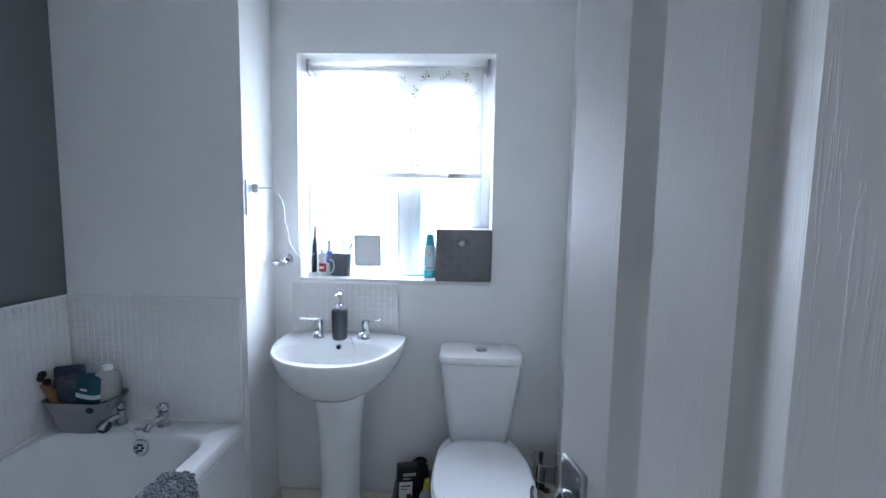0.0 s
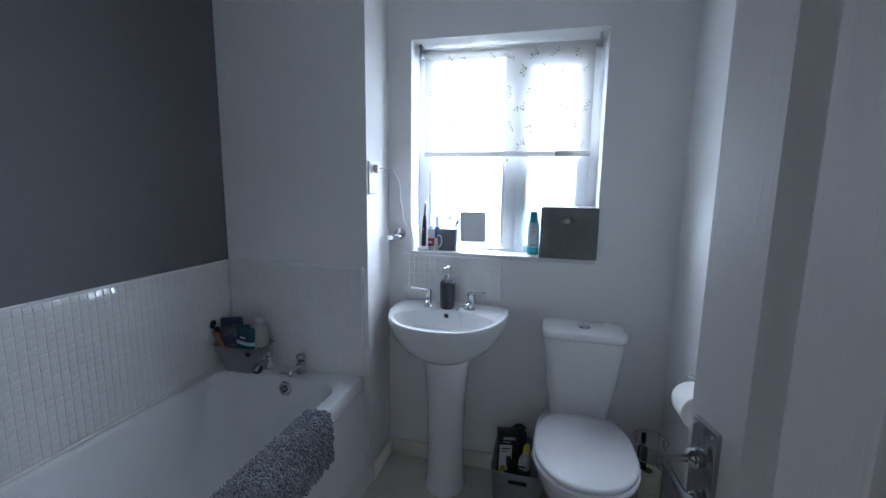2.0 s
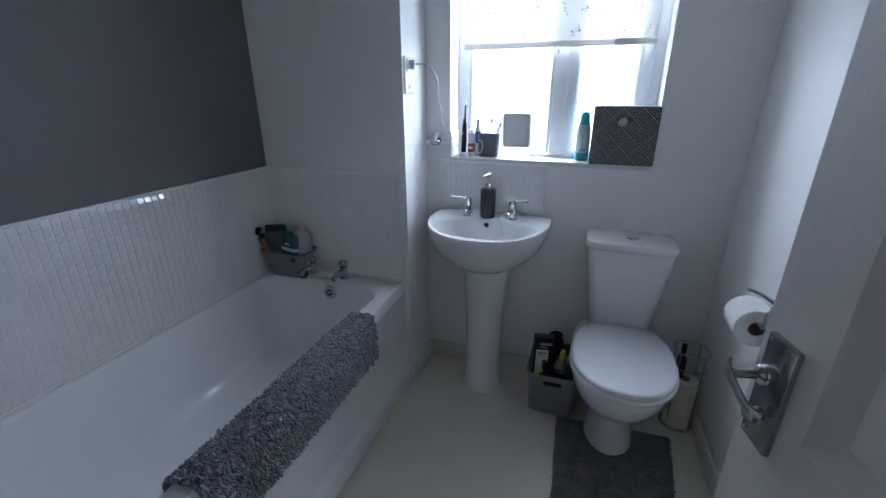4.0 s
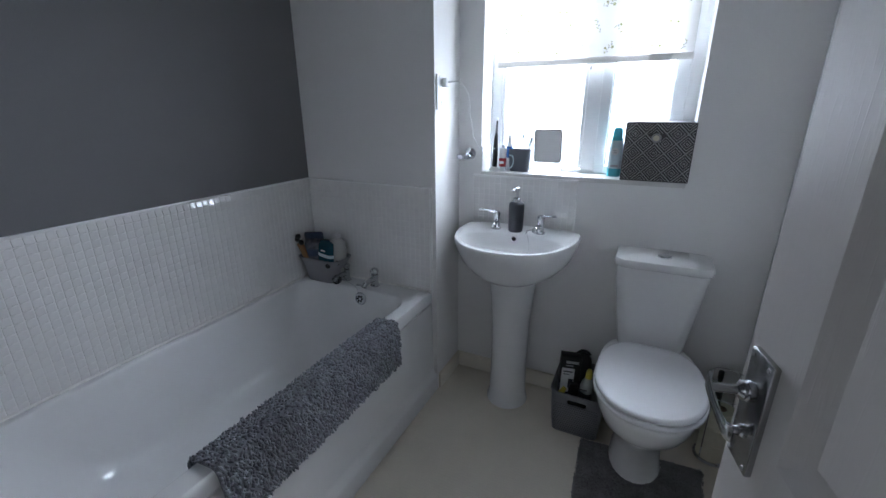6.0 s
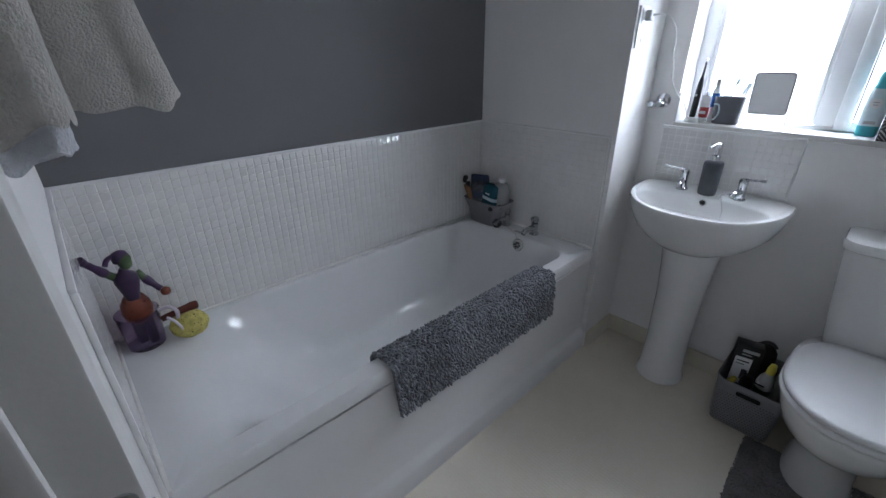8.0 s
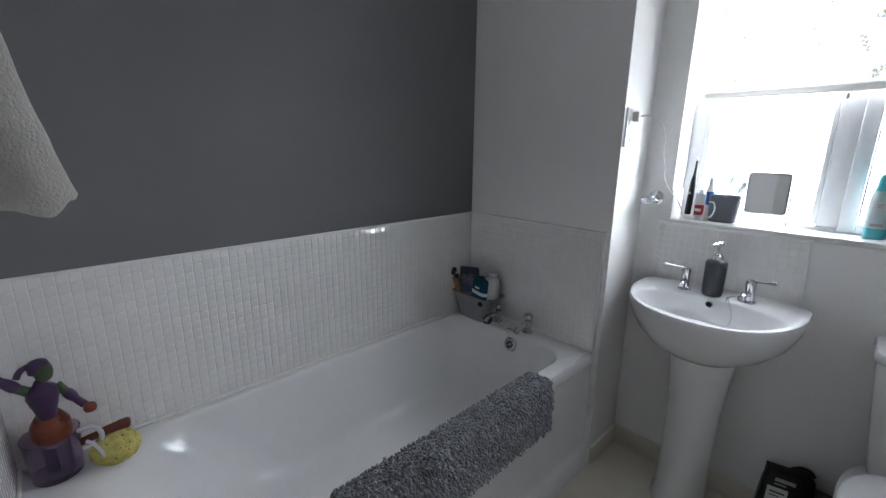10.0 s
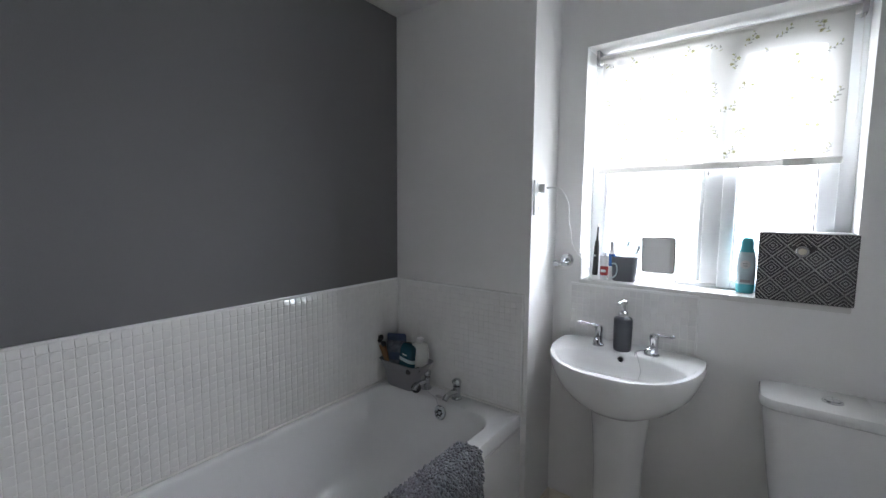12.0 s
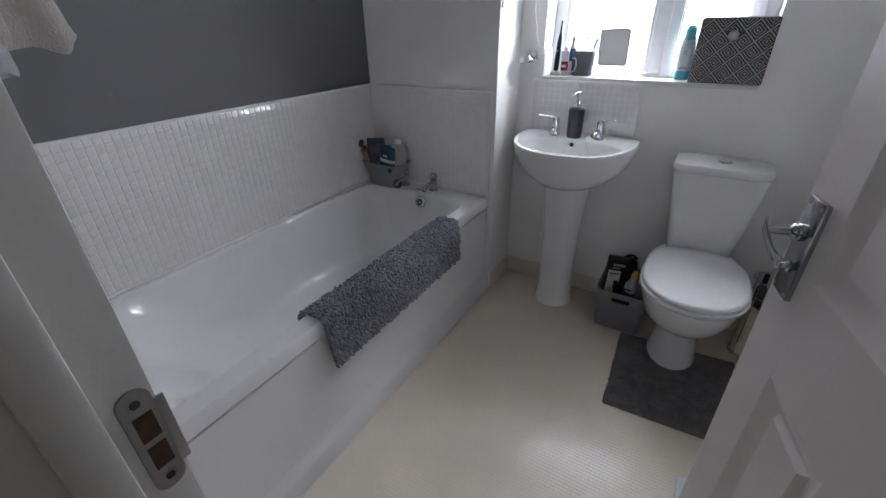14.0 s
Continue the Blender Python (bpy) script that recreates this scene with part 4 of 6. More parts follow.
def hung_towel(name, label, sections, mat, hem=None, seed=1):
    """A bunched towel on a hook: rings of x, y centre and half sizes for each height."""
    zs = [s[0] for s in sections]
    t = thing(name, (sections[-1][1], Y0, zs[-1]), label, "towel")
    r = random.Random(seed)
    ph = [r.uniform(0, 6.28) for _ in range(4)]

    def rings(secs, grow, ruffle):
        out = []
        n = 64
        for k in range(25):
            q = k / 24 * (len(secs) - 1)
            i = min(int(q), len(secs) - 2)
            f = q - i
            z, cx, cy, hx, hy = [a + (b - a) * f for a, b in zip(secs[i], secs[i + 1])]
            ring_ = []
            for a in range(n):
                th = 2 * math.pi * a / n
                w = 1 + ruffle * (0.5 * math.sin(3 * th + ph[0] + 2 * z) + 0.35 * math.sin(5 * th + ph[1]) + 0.25 * math.sin(9 * th + ph[2] + 5 * z))
                c, s = math.cos(th), math.sin(th)
                x = cx + (hx + grow) * w * math.copysign(abs(c) ** 0.7, c)
                y = max(Y0 + 0.002, cy + (hy + grow) * w * math.copysign(abs(s) ** 0.7, s))
                zz = z + (0.008 * math.sin(2 * th + ph[3]) + 0.005 * math.sin(7 * th) if k == 0 else 0)
                ring_.append((x + r.uniform(-0.0006, 0.0006), y + r.uniform(-0.0006, 0.0006), zz))
            out.append(ring_)
        return out
    body = rings(sections, 0, 0.10)
    b0 = [(sections[0][1] + (x - sections[0][1]) * 0.9, sections[0][2] + (y - sections[0][2]) * 0.9, z + 0.012) for x, y, z in body[0]]
    lip = [(sections[0][1] + (x - sections[0][1]) * 0.97, sections[0][2] + (y - sections[0][2]) * 0.97, z - 0.005) for x, y, z in body[0]]
    part("cloth", loft([b0, lip] + body), mat, t, smooth=70)
    if hem:
        low = [(s[0] - 0.026 if k == 0 else s[0], s[1], s[2], s[3] * 0.84, s[4] * 0.84) for k, s in enumerate(sections[:2])]
        part("inner_fold", loft(rings(low, 0, 0.22)), hem, t, "blue-grey inner fold", smooth=70)
    zt, cx = zs[-1], sections[-1][1]
    hook = part("hook", lathe([(0.02, 0), (0.02, 0.004), (0.007, 0.008), (0.007, 0.05), (0.011, 0.054), (0.011, 0.06)], 16, pose(cx, Y0, zt - 0.02, -90)), M_CHROME, t)
    return t


hung_towel("bath_towel", "pale grey terry towel hanging bunched on the wall", [(1.304, 0.774, 0.099, 0.060, 0.076), (1.40, 0.772, 0.086, 0.057, 0.068), (1.55, 0.772, 0.070, 0.054, 0.060), (1.75, 0.775, 0.045, 0.05, 0.045), (1.86, 0.775, 0.015, 0.025, 0.03)], M_TOWEL, None, 3)
hung_towel("hand_towel", "pale grey towel over a blue-grey towel", [(1.305, 0.995, 0.012, 0.052, 0.038), (1.42, 0.990, 0.010, 0.050, 0.036), (1.60, 0.985, 0.010, 0.045, 0.03), (1.80, 0.985, 0.0, 0.02, 0.02)], M_TOWEL, M_TOWEL2, 5)


# sanitary accessories ---------------------------------------------------------
def soap_dispenser():
    d = thing("soap_dispenser", (1.052, 1.848, 0.845), "dark grey ribbed soap dispenser with chrome pump", "soap dispenser")
    n = 48
    prof = [(0.028, 0.0), (0.031, 0.003), (0.0325, 0.02), (0.034, 0.11), (0.034, 0.122), (0.031, 0.129), (0.022, 0.133)]
    m = Matrix.Translation((1.052, 1.848, 0.8465))
    rings = [[m @ Vector((r * (1 + (0.012 if i % 2 and 0.01 < z < 0.12 else 0)) * math.cos(2 * math.pi * i / n), r * (1 + (0.012 if i % 2 and 0.01 < z < 0.12 else 0)) * math.sin(2 * math.pi * i / n), z)) for i in range(n)] for r, z in prof]
    part("body", loft(rings), M_SLATE, d, smooth=60)
    p = part("pump", lathe([(0.017, 0.132), (0.017, 0.150), (0.012, 0.153), (0.006, 0.155), (0.006, 0.180), (0.0125, 0.182), (0.0125, 0.196), (0.008, 0.199)], 20, m), M_CHROME, d, "chrome pump head")
    part("nozzle", tube([m @ Vector(v) for v in ((0, 0, 0.189), (-0.008, -0.018, 0.190), (-0.014, -0.030, 0.184))], [0.0065, 0.005, 0.004], 10), M_CHROME, p)


def tumbler_holder():
    h = thing("tumbler_holder", (0.784, 1.95, 1.168), "empty chrome tumbler ring fixed to the wall", "holder")
    part("rose", lathe([(0.028, 0), (0.028, 0.006), (0.022, 0.011), (0.010, 0.013), (0.010, 0.03)], 28, pose(0.784, Y1, 1.170, 90)), M_CHROME, h)
    c = Vector((0.778, 1.892, 1.160))
    outer = [[c + Vector((r * math.cos(a), r * math.sin(a), z)) for a in [2 * math.pi * i / 32 for i in range(32)]] for r, z in ((0.033, -0.009), (0.0345, -0.007), (0.0345, 0.007), (0.033, 0.009), (0.0315, 0.007), (0.0315, -0.007), (0.033, -0.009))]
    part("ring", loft(outer, False, False), M_CHROME, h)
    return h


def shaver_socket():
    s = thing("shaver_socket", (0.738, 1.75, 1.435), "white wall socket with charger plugged in", "socket")
    part("plate", box(XB, XB + 0.008, 1.712, 1.790, 1.366, 1.506, 0.003), M_PLASTIC, s)
    part("face", box(XB + 0.008, XB + 0.0105, 1.725, 1.777, 1.44, 1.498, 0.002), M_PLASTIC, s)
    part("rocker", box(XB + 0.008, XB + 0.012, 1.74, 1.762, 1.385, 1.402, 0.002), M_PLASTIC, s)
    c = thing("charger_cable", (0.76, 1.76, 1.47), "white charger plug with a dangling thin cable", "cable")
    part("plug", box(XB + 0.0105, XB + 0.035, 1.742, 1.774, 1.456, 1.492, 0.006), M_PLASTIC, c)
    part("strain_relief", tube([(XB + 0.034, 1.758, 1.476), (XB + 0.058, 1.765, 1.478)], [0.005, 0.003], 8), M_PLASTIC, c)
    cord = curve_points([(XB + 0.05, 1.763, 1.478), (0.810, 1.772, 1.472), (0.836, 1.782, 1.435), (0.842, 1.795, 1.395), (0.832, 1.825, 1.345), (0.834, 1.85, 1.30), (0.829, 1.875, 1.255), (0.845, 1.905, 1.205), (0.872, 1.932, 1.165), (0.884, 1.958, 1.118), (0.888, 1.970, 1.100)], 8)
    part("cord", tube(cord, 0.0021, 8), M_PLASTIC, c)


def paper_roll(bm, m, r=0.055, h=0.1):
    """A roll with its cardboard core open at both ends."""
    return lathe([(0.021, 0), (r - 0.002, 0), (r, 0.002), (r, h - 0.002), (r - 0.002, h), (0.021, h), (0.021, 0)], 32, m, bm, caps=False)


def toilet_roll_holder():
    h = thing("toilet_roll_holder", (2.0, 1.35, 0.85), "chrome wall-mounted toilet roll holder", "roll holder")
    part("wall_rose", lathe([(0.026, 0), (0.026, 0.006), (0.018, 0.011), (0.008, 0.013), (0.008, 0.045)], 24, pose(X1, 1.275, 0.842, 0, -90)), M_CHROME, h)
    arm = curve_points([(X1 - 0.045, 1.275, 0.842), (1.950, 1.272, 0.842), (1.937, 1.260, 0.828), (1.936, 1.258, 0.805), (1.936, 1.272, 0.784), (1.936, 1.34, 0.781), (1.936, 1.405, 0.781), (1.936, 1.412, 0.787)], 6)
    part("arm", tube(arm, 0.0055, 10), M_CHROME, h)
    flap = curve_points([(1.965, 1.29, 0.845), (1.94, 1.33, 0.852), (1.918, 1.36, 0.851)], 5)
    part("flap", tube(flap, 0.006, 10), M_CHROME, h)
    roll = thing("toilet_roll", (1.932, 1.34, 0.775), "white toilet roll hanging on the wall holder", "toilet roll", "toilet rolls")
    m = pose(1.936, 1.392, 0.766, 90)
    part("paper", paper_roll(None, m), M_PAPER, roll)
    part("core", lathe([(0.0205, 0.001), (0.0205, 0.099), (0.0195, 0.099), (0.0195, 0.001), (0.0205, 0.001)], 24, m, caps=False), M_CARD, roll, "brown cardboard core")


M_CARD = material("brown_card", (0.24, 0.17, 0.11), 0.9, vary=0.1, scale=40)
M_WIRE = material("dull_chrome_wire", (0.55, 0.55, 0.56), 0.25, 1.0, vary=0.1)
M_BOTTLE = material("smoked_clear_bottle", (0.16, 0.165, 0.16), 0.12, vary=0.1, trans=0.5)


def roll_stand():
    cx, cy = 1.942, 1.795
    s = thing("toilet_roll_stand", (cx, cy, 0), "chrome wire stand for spare toilet rolls", "roll stand")
    circle = lambda z, r, a0=0, a1=360, n=36: [(cx + r * math.cos(radians(a0 + (a1 - a0) * i / n)), cy + r * math.sin(radians(a0 + (a1 - a0) * i / n)), z) for i in range(n + 1)]
    for z, r in ((0.008, 0.062), (0.305, 0.064), (0.378, 0.066)):
        part("hoop", tube(circle(z, r), 0.0022, 8), M_WIRE, s)
    for a in (45, 135, 225, 315):
        x, y = cx + 0.063 * math.cos(radians(a)), cy + 0.063 * math.sin(radians(a))
        part("upright", tube([(x, y, 0.0), (x, y, 0.378)], 0.0022, 8), M_WIRE, s)
    part("base_plate", lathe([(0.064, 0.0), (0.064, 0.006), (0.05, 0.007)], 32, Matrix.Translation((cx, cy, 0))), M_WIRE, s)
    for k in range(3):
        roll = thing("toilet_roll", (cx, cy, 0.008 + 0.0765 * k), "spare cream toilet roll in the wire stand", "toilet roll", "toilet rolls")
        m = Matrix.Translation((cx - 0.002 + 0.003 * (k % 2), cy - 0.004, 0.009 + 0.0765 * k))
        part("paper", paper_roll(None, m, 0.053 + 0.002 * (k == 1), 0.0755), M_CREAM, roll)
        part("core", lathe([(0.0205, 0.001), (0.0205, 0.0745), (0.0195, 0.0745), (0.0195, 0.001), (0.0205, 0.001)], 24, m, caps=False), M_CARD, roll, "brown cardboard core")
    b = thing("glass_bottle", (cx - 0.01, cy + 0.02, 0.2385), "small dark bottle standing on the spare rolls", "bottle")
    part("body", lathe([(0.019, 0.2385), (0.020, 0.241), (0.020, 0.318), (0.016, 0.332), (0.009, 0.342), (0.009, 0.357)], 20, Matrix.Translation((cx - 0.024, cy + 0.012, 0))), M_BOTTLE, b)
    part("cap", lathe([(0.010, 0.357), (0.010, 0.392), (0.007, 0.394)], 16, Matrix.Translation((cx - 0.024, cy + 0.012, 0))), M_BLACK, b)


soap_dispenser()
tumbler_holder()
shaver_socket()
toilet_roll_holder()
roll_stand()


# things on the window sill ---------------------------------------------------------
SZ = 1.0905
C_RED = material("red_print", (0.42, 0.04, 0.04), 0.35, vary=0.08)
C_BLUE = material("blue_print", (0.02, 0.10, 0.32), 0.35, vary=0.1)
C_CYAN = material("turquoise_plastic", (0.10, 0.50, 0.58), 0.3, vary=0.08)
C_TEAL = material("pale_turquoise_label", (0.62, 0.73, 0.76), 0.4, vary=0.1, scale=30)
C_YELLOW = material("yellow_plastic", (0.65, 0.55, 0.08), 0.4, vary=0.08)
C_CUP = material("dark_grey_cup", (0.14, 0.147, 0.165), 0.5, vary=0.08)
C_WHITE = material("white_print", (0.75, 0.75, 0.75), 0.45, vary=0.05)
C_GREYP = material("pale_grey_print", (0.45, 0.45, 0.46), 0.5, vary=0.08)
C_CLEAR = material("milky_bottle_plastic", (0.60, 0.60, 0.58), 0.25, vary=0.06, trans=0.25)
C_BROWN = material("brown_bristle_wood", (0.28, 0.15, 0.07), 0.6, vary=0.2)
C_BLUEB = material("dark_teal_bottle", (0.016, 0.085, 0.12), 0.25, vary=0.1)
C_CARDG = material("pale_gold_card", (0.60, 0.57, 0.47), 0.6, vary=0.1)
C_POUCH = material("clear_printed_pouch", (0.15, 0.165, 0.20), 0.2, vary=0.55, scale=50, trans=0.2)
C_NAVY = material("navy_pouch", (0.03, 0.05, 0.10), 0.3, vary=0.2, scale=40)


def toothbrush():
    m = Matrix.Translation((0.895, 1.985, SZ)) @ Matrix.Rotation(radians(2), 4, "Y")
    c = thing("toothbrush_charger", (0.895, 1.985, SZ), "white toothbrush charging base", "charger")
    part("base", lathe([(0.024, 0), (0.026, 0.003), (0.025, 0.012), (0.020, 0.018), (0.008, 0.020)], 28, Matrix.Translation((0.895, 1.985, SZ))), M_PLASTIC, c)
    t = thing("electric_toothbrush", (0.895, 1.985, SZ + 0.02), "black electric toothbrush standing on its charger", "toothbrush")
    h = part("handle", lathe([(0.010, 0.0205), (0.0115, 0.024), (0.0115, 0.09), (0.0105, 0.14), (0.008, 0.165), (0.0055, 0.172)], 20, m), M_BLACK, t)
    part("button", lathe([(0.0045, 0), (0.004, 0.002)], 12, pose(0.8975, 1.9715, SZ + 0.105, 90)), M_STEEL, h)
    part("brush_neck", lathe([(0.005, 0.172), (0.0042, 0.19), (0.0036, 0.228)], 12, m), M_BLACK, t)
    part("brush_head", lathe([(0.0055, -0.003), (0.0065, 0), (0.0065, 0.005), (0.005, 0.012)], 14, m @ pose(0, 0, 0.235, 90)), M_PLASTIC, t)


def toothpaste():
    t = thing("toothpaste_tube", (0.930, 2.0, SZ), "red toothpaste tube standing on its white cap", "toothpaste")
    m = Matrix.Translation((0.930, 2.0, SZ))
    ring_ = lambda z, hx, hy: [m @ Vector((hx * math.cos(2 * math.pi * i / 28), hy * math.sin(2 * math.pi * i / 28), z)) for i in range(28)]
    part("cap", loft([ring_(0, 0.013, 0.013), ring_(0.002, 0.014, 0.014), ring_(0.02, 0.0135, 0.0135)]), C_WHITE, t)
    part("tube_body", loft([ring_(0.0205, 0.0135, 0.0135), ring_(0.026, 0.0165, 0.015), ring_(0.060, 0.0172, 0.0112)]), C_RED, t, "red printed tube")
    part("tube_end", loft([ring_(0.060, 0.0172, 0.0112), ring_(0.084, 0.0178, 0.006), ring_(0.104, 0.018, 0.0015)]), C_WHITE, t, "white flattened tube end")
    part("print_band", box(-0.010, 0.010, -0.0155, -0.0135, 0.035, 0.046, m=m), C_WHITE, t)
    d = thing("dark_bottle", (0.922, 2.04, SZ), "small dark bottle behind the toothpaste", "bottle")
    part("body", lathe([(0.016, 0), (0.017, 0.003), (0.017, 0.085), (0.012, 0.092)], 20, Matrix.Translation((0.918, 2.05, SZ))), M_BLACK, d)
    part("cap", lathe([(0.011, 0.092), (0.011, 0.115), (0.009, 0.117)], 16, Matrix.Translation((0.918, 2.05, SZ))), C_GREYP, d)
    w = thing("white_bottle", (0.958, 2.04, SZ), "slim white and blue bottle with a tall cap", "bottle")
    part("body", lathe([(0.014, 0), (0.015, 0.003), (0.015, 0.12), (0.010, 0.13)], 20, Matrix.Translation((0.953, 2.030, SZ))), C_WHITE, w)
    part("label", lathe([(0.0153, 0.06), (0.0153, 0.112)], 20, Matrix.Translation((0.953, 2.030, SZ)), caps=False), C_BLUE, w, "blue printed label")
    part("cap", lathe([(0.010, 0.13), (0.0095, 0.162), (0.007, 0.165)], 16, Matrix.Translation((0.953, 2.030, SZ))), C_WHITE, w)


def brush_cup():
    c = thing("toothbrush_cup", (1.008, 2.025, SZ), "dark grey plastic cup holding toothbrushes", "cup")
    rr = lambda g, z: round_rect(0.960 - g, 1.052 + g, 2.0 - g, 2.058 + g, SZ + z, 0.018, 6)
    part("cup_body", loft([rr(-0.004, 0), rr(-0.001, 0.003), rr(0.004, 0.1), rr(0.003, 0.102), rr(0.0015, 0.1), rr(-0.004, 0.006)]), C_CUP, c)
    for name, pts, mat in (("toothbrush", ((1.035, 2.03, 0.01), (1.047, 2.02, 0.08), (1.064, 2.01, 0.155)), C_WHITE), ("toothbrush", ((0.985, 2.03, 0.01), (1.0, 2.04, 0.09), (1.012, 2.05, 0.168)), C_WHITE), ("toothbrush", ((1.01, 2.02, 0.01), (1.035, 2.03, 0.08), (1.046, 2.04, 0.135)), C_GREYP)):
        t = thing(name, pts[0][:2] + (SZ + 0.01,), "manual toothbrush standing in the grey cup", "toothbrush", "toothbrushes in the cup")
        p = [Vector((x, y, SZ + z)) for x, y, z in pts]
        part("handle", tube(curve_points(p, 5), [0.0042] * 5 + [0.003] * 6, 8), mat, t)
        d = (p[-1] - p[-2]).normalized()
        q = d.to_track_quat("Z", "X").to_matrix().to_4x4()
        part("bristles", box(-0.005, 0.005, -0.004, 0.009, -0.022, 0.0, 0.0015, m=Matrix.Translation(p[-1]) @ q), C_TEAL, t)
    hook = thing("floss_pick", (0.965, 2.01, SZ), "small white curved handle leaning on the cup", "toiletry")
    part("loop", tube(curve_points([(0.956, 1.995, SZ + 0.012), (0.975, 1.995, SZ + 0.02), (0.984, 1.995, SZ + 0.045), (0.978, 1.996, SZ + 0.072), (0.962, 1.997, SZ + 0.074)], 6), 0.0028, 8), C_TEAL, hook)


def table_mirror():
    t = thing("table_mirror", (1.13, 2.03, SZ), "small rectangular tilting mirror on a wire stand", "mirror")
    m = Matrix.Translation((1.130, 2.035, 1.208)) @ Matrix.Rotation(radians(7), 4, "X") @ Matrix.Rotation(radians(3), 4, "Z")
    outline = lambda g, y: [m @ Vector((x, y, z)) for x, z, _ in round_rect(-0.060 - g, 0.060 + g, -0.073 - g, 0.073 + g, 0, 0.010 + g, 5)]
    part("frame", loft([outline(0, 0.004), outline(0.002, 0.003), outline(0.002, -0.003), outline(0.0, -0.0042)]), M_BLACK_FR, t)
    part("mirror_glass", loft([outline(-0.002, -0.0043), outline(-0.0025, -0.0055)]), M_MIRROR, t)
    for s in (-1, 1):
        x = 1.130 + s * 0.068
        part("stand_leg", tube([(x - s * 0.006, 2.035, 1.208), (x, 2.035, 1.206), (x, 2.03, SZ + 0.004), (x, 1.995, SZ + 0.003)], 0.0022, 8), M_WIRE, t)
    part("stand_foot", tube([(1.062, 1.995, SZ + 0.003), (1.198, 1.995, SZ + 0.003)], 0.0022, 8), M_WIRE, t)
    part("stand_foot", tube([(1.062, 2.065, SZ + 0.003), (1.198, 2.065, SZ + 0.003)], 0.0022, 8), M_WIRE, t)


def shampoo():
    s = thing("shampoo_bottle", (1.420, 2.035, SZ), "turquoise shampoo bottle with a pale label", "bottle")
    ring_ = lambda z, hx, hy: [(1.420 + hx * math.copysign(abs(math.cos(a)) ** 0.8, math.cos(a)), 2.035 + hy * math.copysign(abs(math.sin(a)) ** 0.8, math.sin(a)), SZ + z) for a in [2 * math.pi * i / 32 for i in range(32)]]
    part("body", loft([ring_(0, 0.024, 0.015), ring_(0.003, 0.0265, 0.018), ring_(0.02, 0.028, 0.019), ring_(0.08, 0.029, 0.019), ring_(0.13, 0.027, 0.019), ring_(0.158, 0.022, 0.017), ring_(0.163, 0.019, 0.016)]), C_CYAN, s, smooth=60)
    part("cap", loft([ring_(0.163, 0.020, 0.0165), ring_(0.185, 0.019, 0.016), ring_(0.198, 0.016, 0.013), ring_(0.203, 0.011, 0.009)]), C_CYAN, s, smooth=60)
    lab = part("label", loft([ring_(0.034, 0.0290, 0.0196), ring_(0.08, 0.0296, 0.0196), ring_(0.128, 0.0277, 0.0196), ring_(0.150, 0.0240, 0.0184)], False, False), C_TEAL, s, "pale printed label")
    part("roundel", lathe([(0.0155, 0), (0.0155, 0.0012)], 24, pose(1.418, 2.0165, SZ + 0.105, 90)), C_WHITE, lab)
    for k, (w, mat) in enumerate(((0.016, C_GREYP), (0.012, C_GREYP), (0.014, C_GREYP))):
        part("print_bar", box(1.418 - w / 2, 1.418 + w / 2, 2.0135, 2.0152, SZ + 0.107 - 0.008 * k, SZ + 0.110 - 0.008 * k) if k < 2 else box(1.405, 1.435, 2.0145, 2.0157, SZ + 0.04, SZ + 0.05), mat, lab)


M_BLACK_FR = material("grey_mirror_rim", (0.25, 0.25, 0.25), 0.4, vary=0.1)
M_BOX = material("dark_grey_fabric_box", (0.066, 0.065, 0.068), 0.75, vary=0.1, scale=30, grain=300, bump=0.0004)
M_FOIL = material("silver_foil_print", (0.48, 0.475, 0.465), 0.36, 0.8, vary=0.12, scale=60)


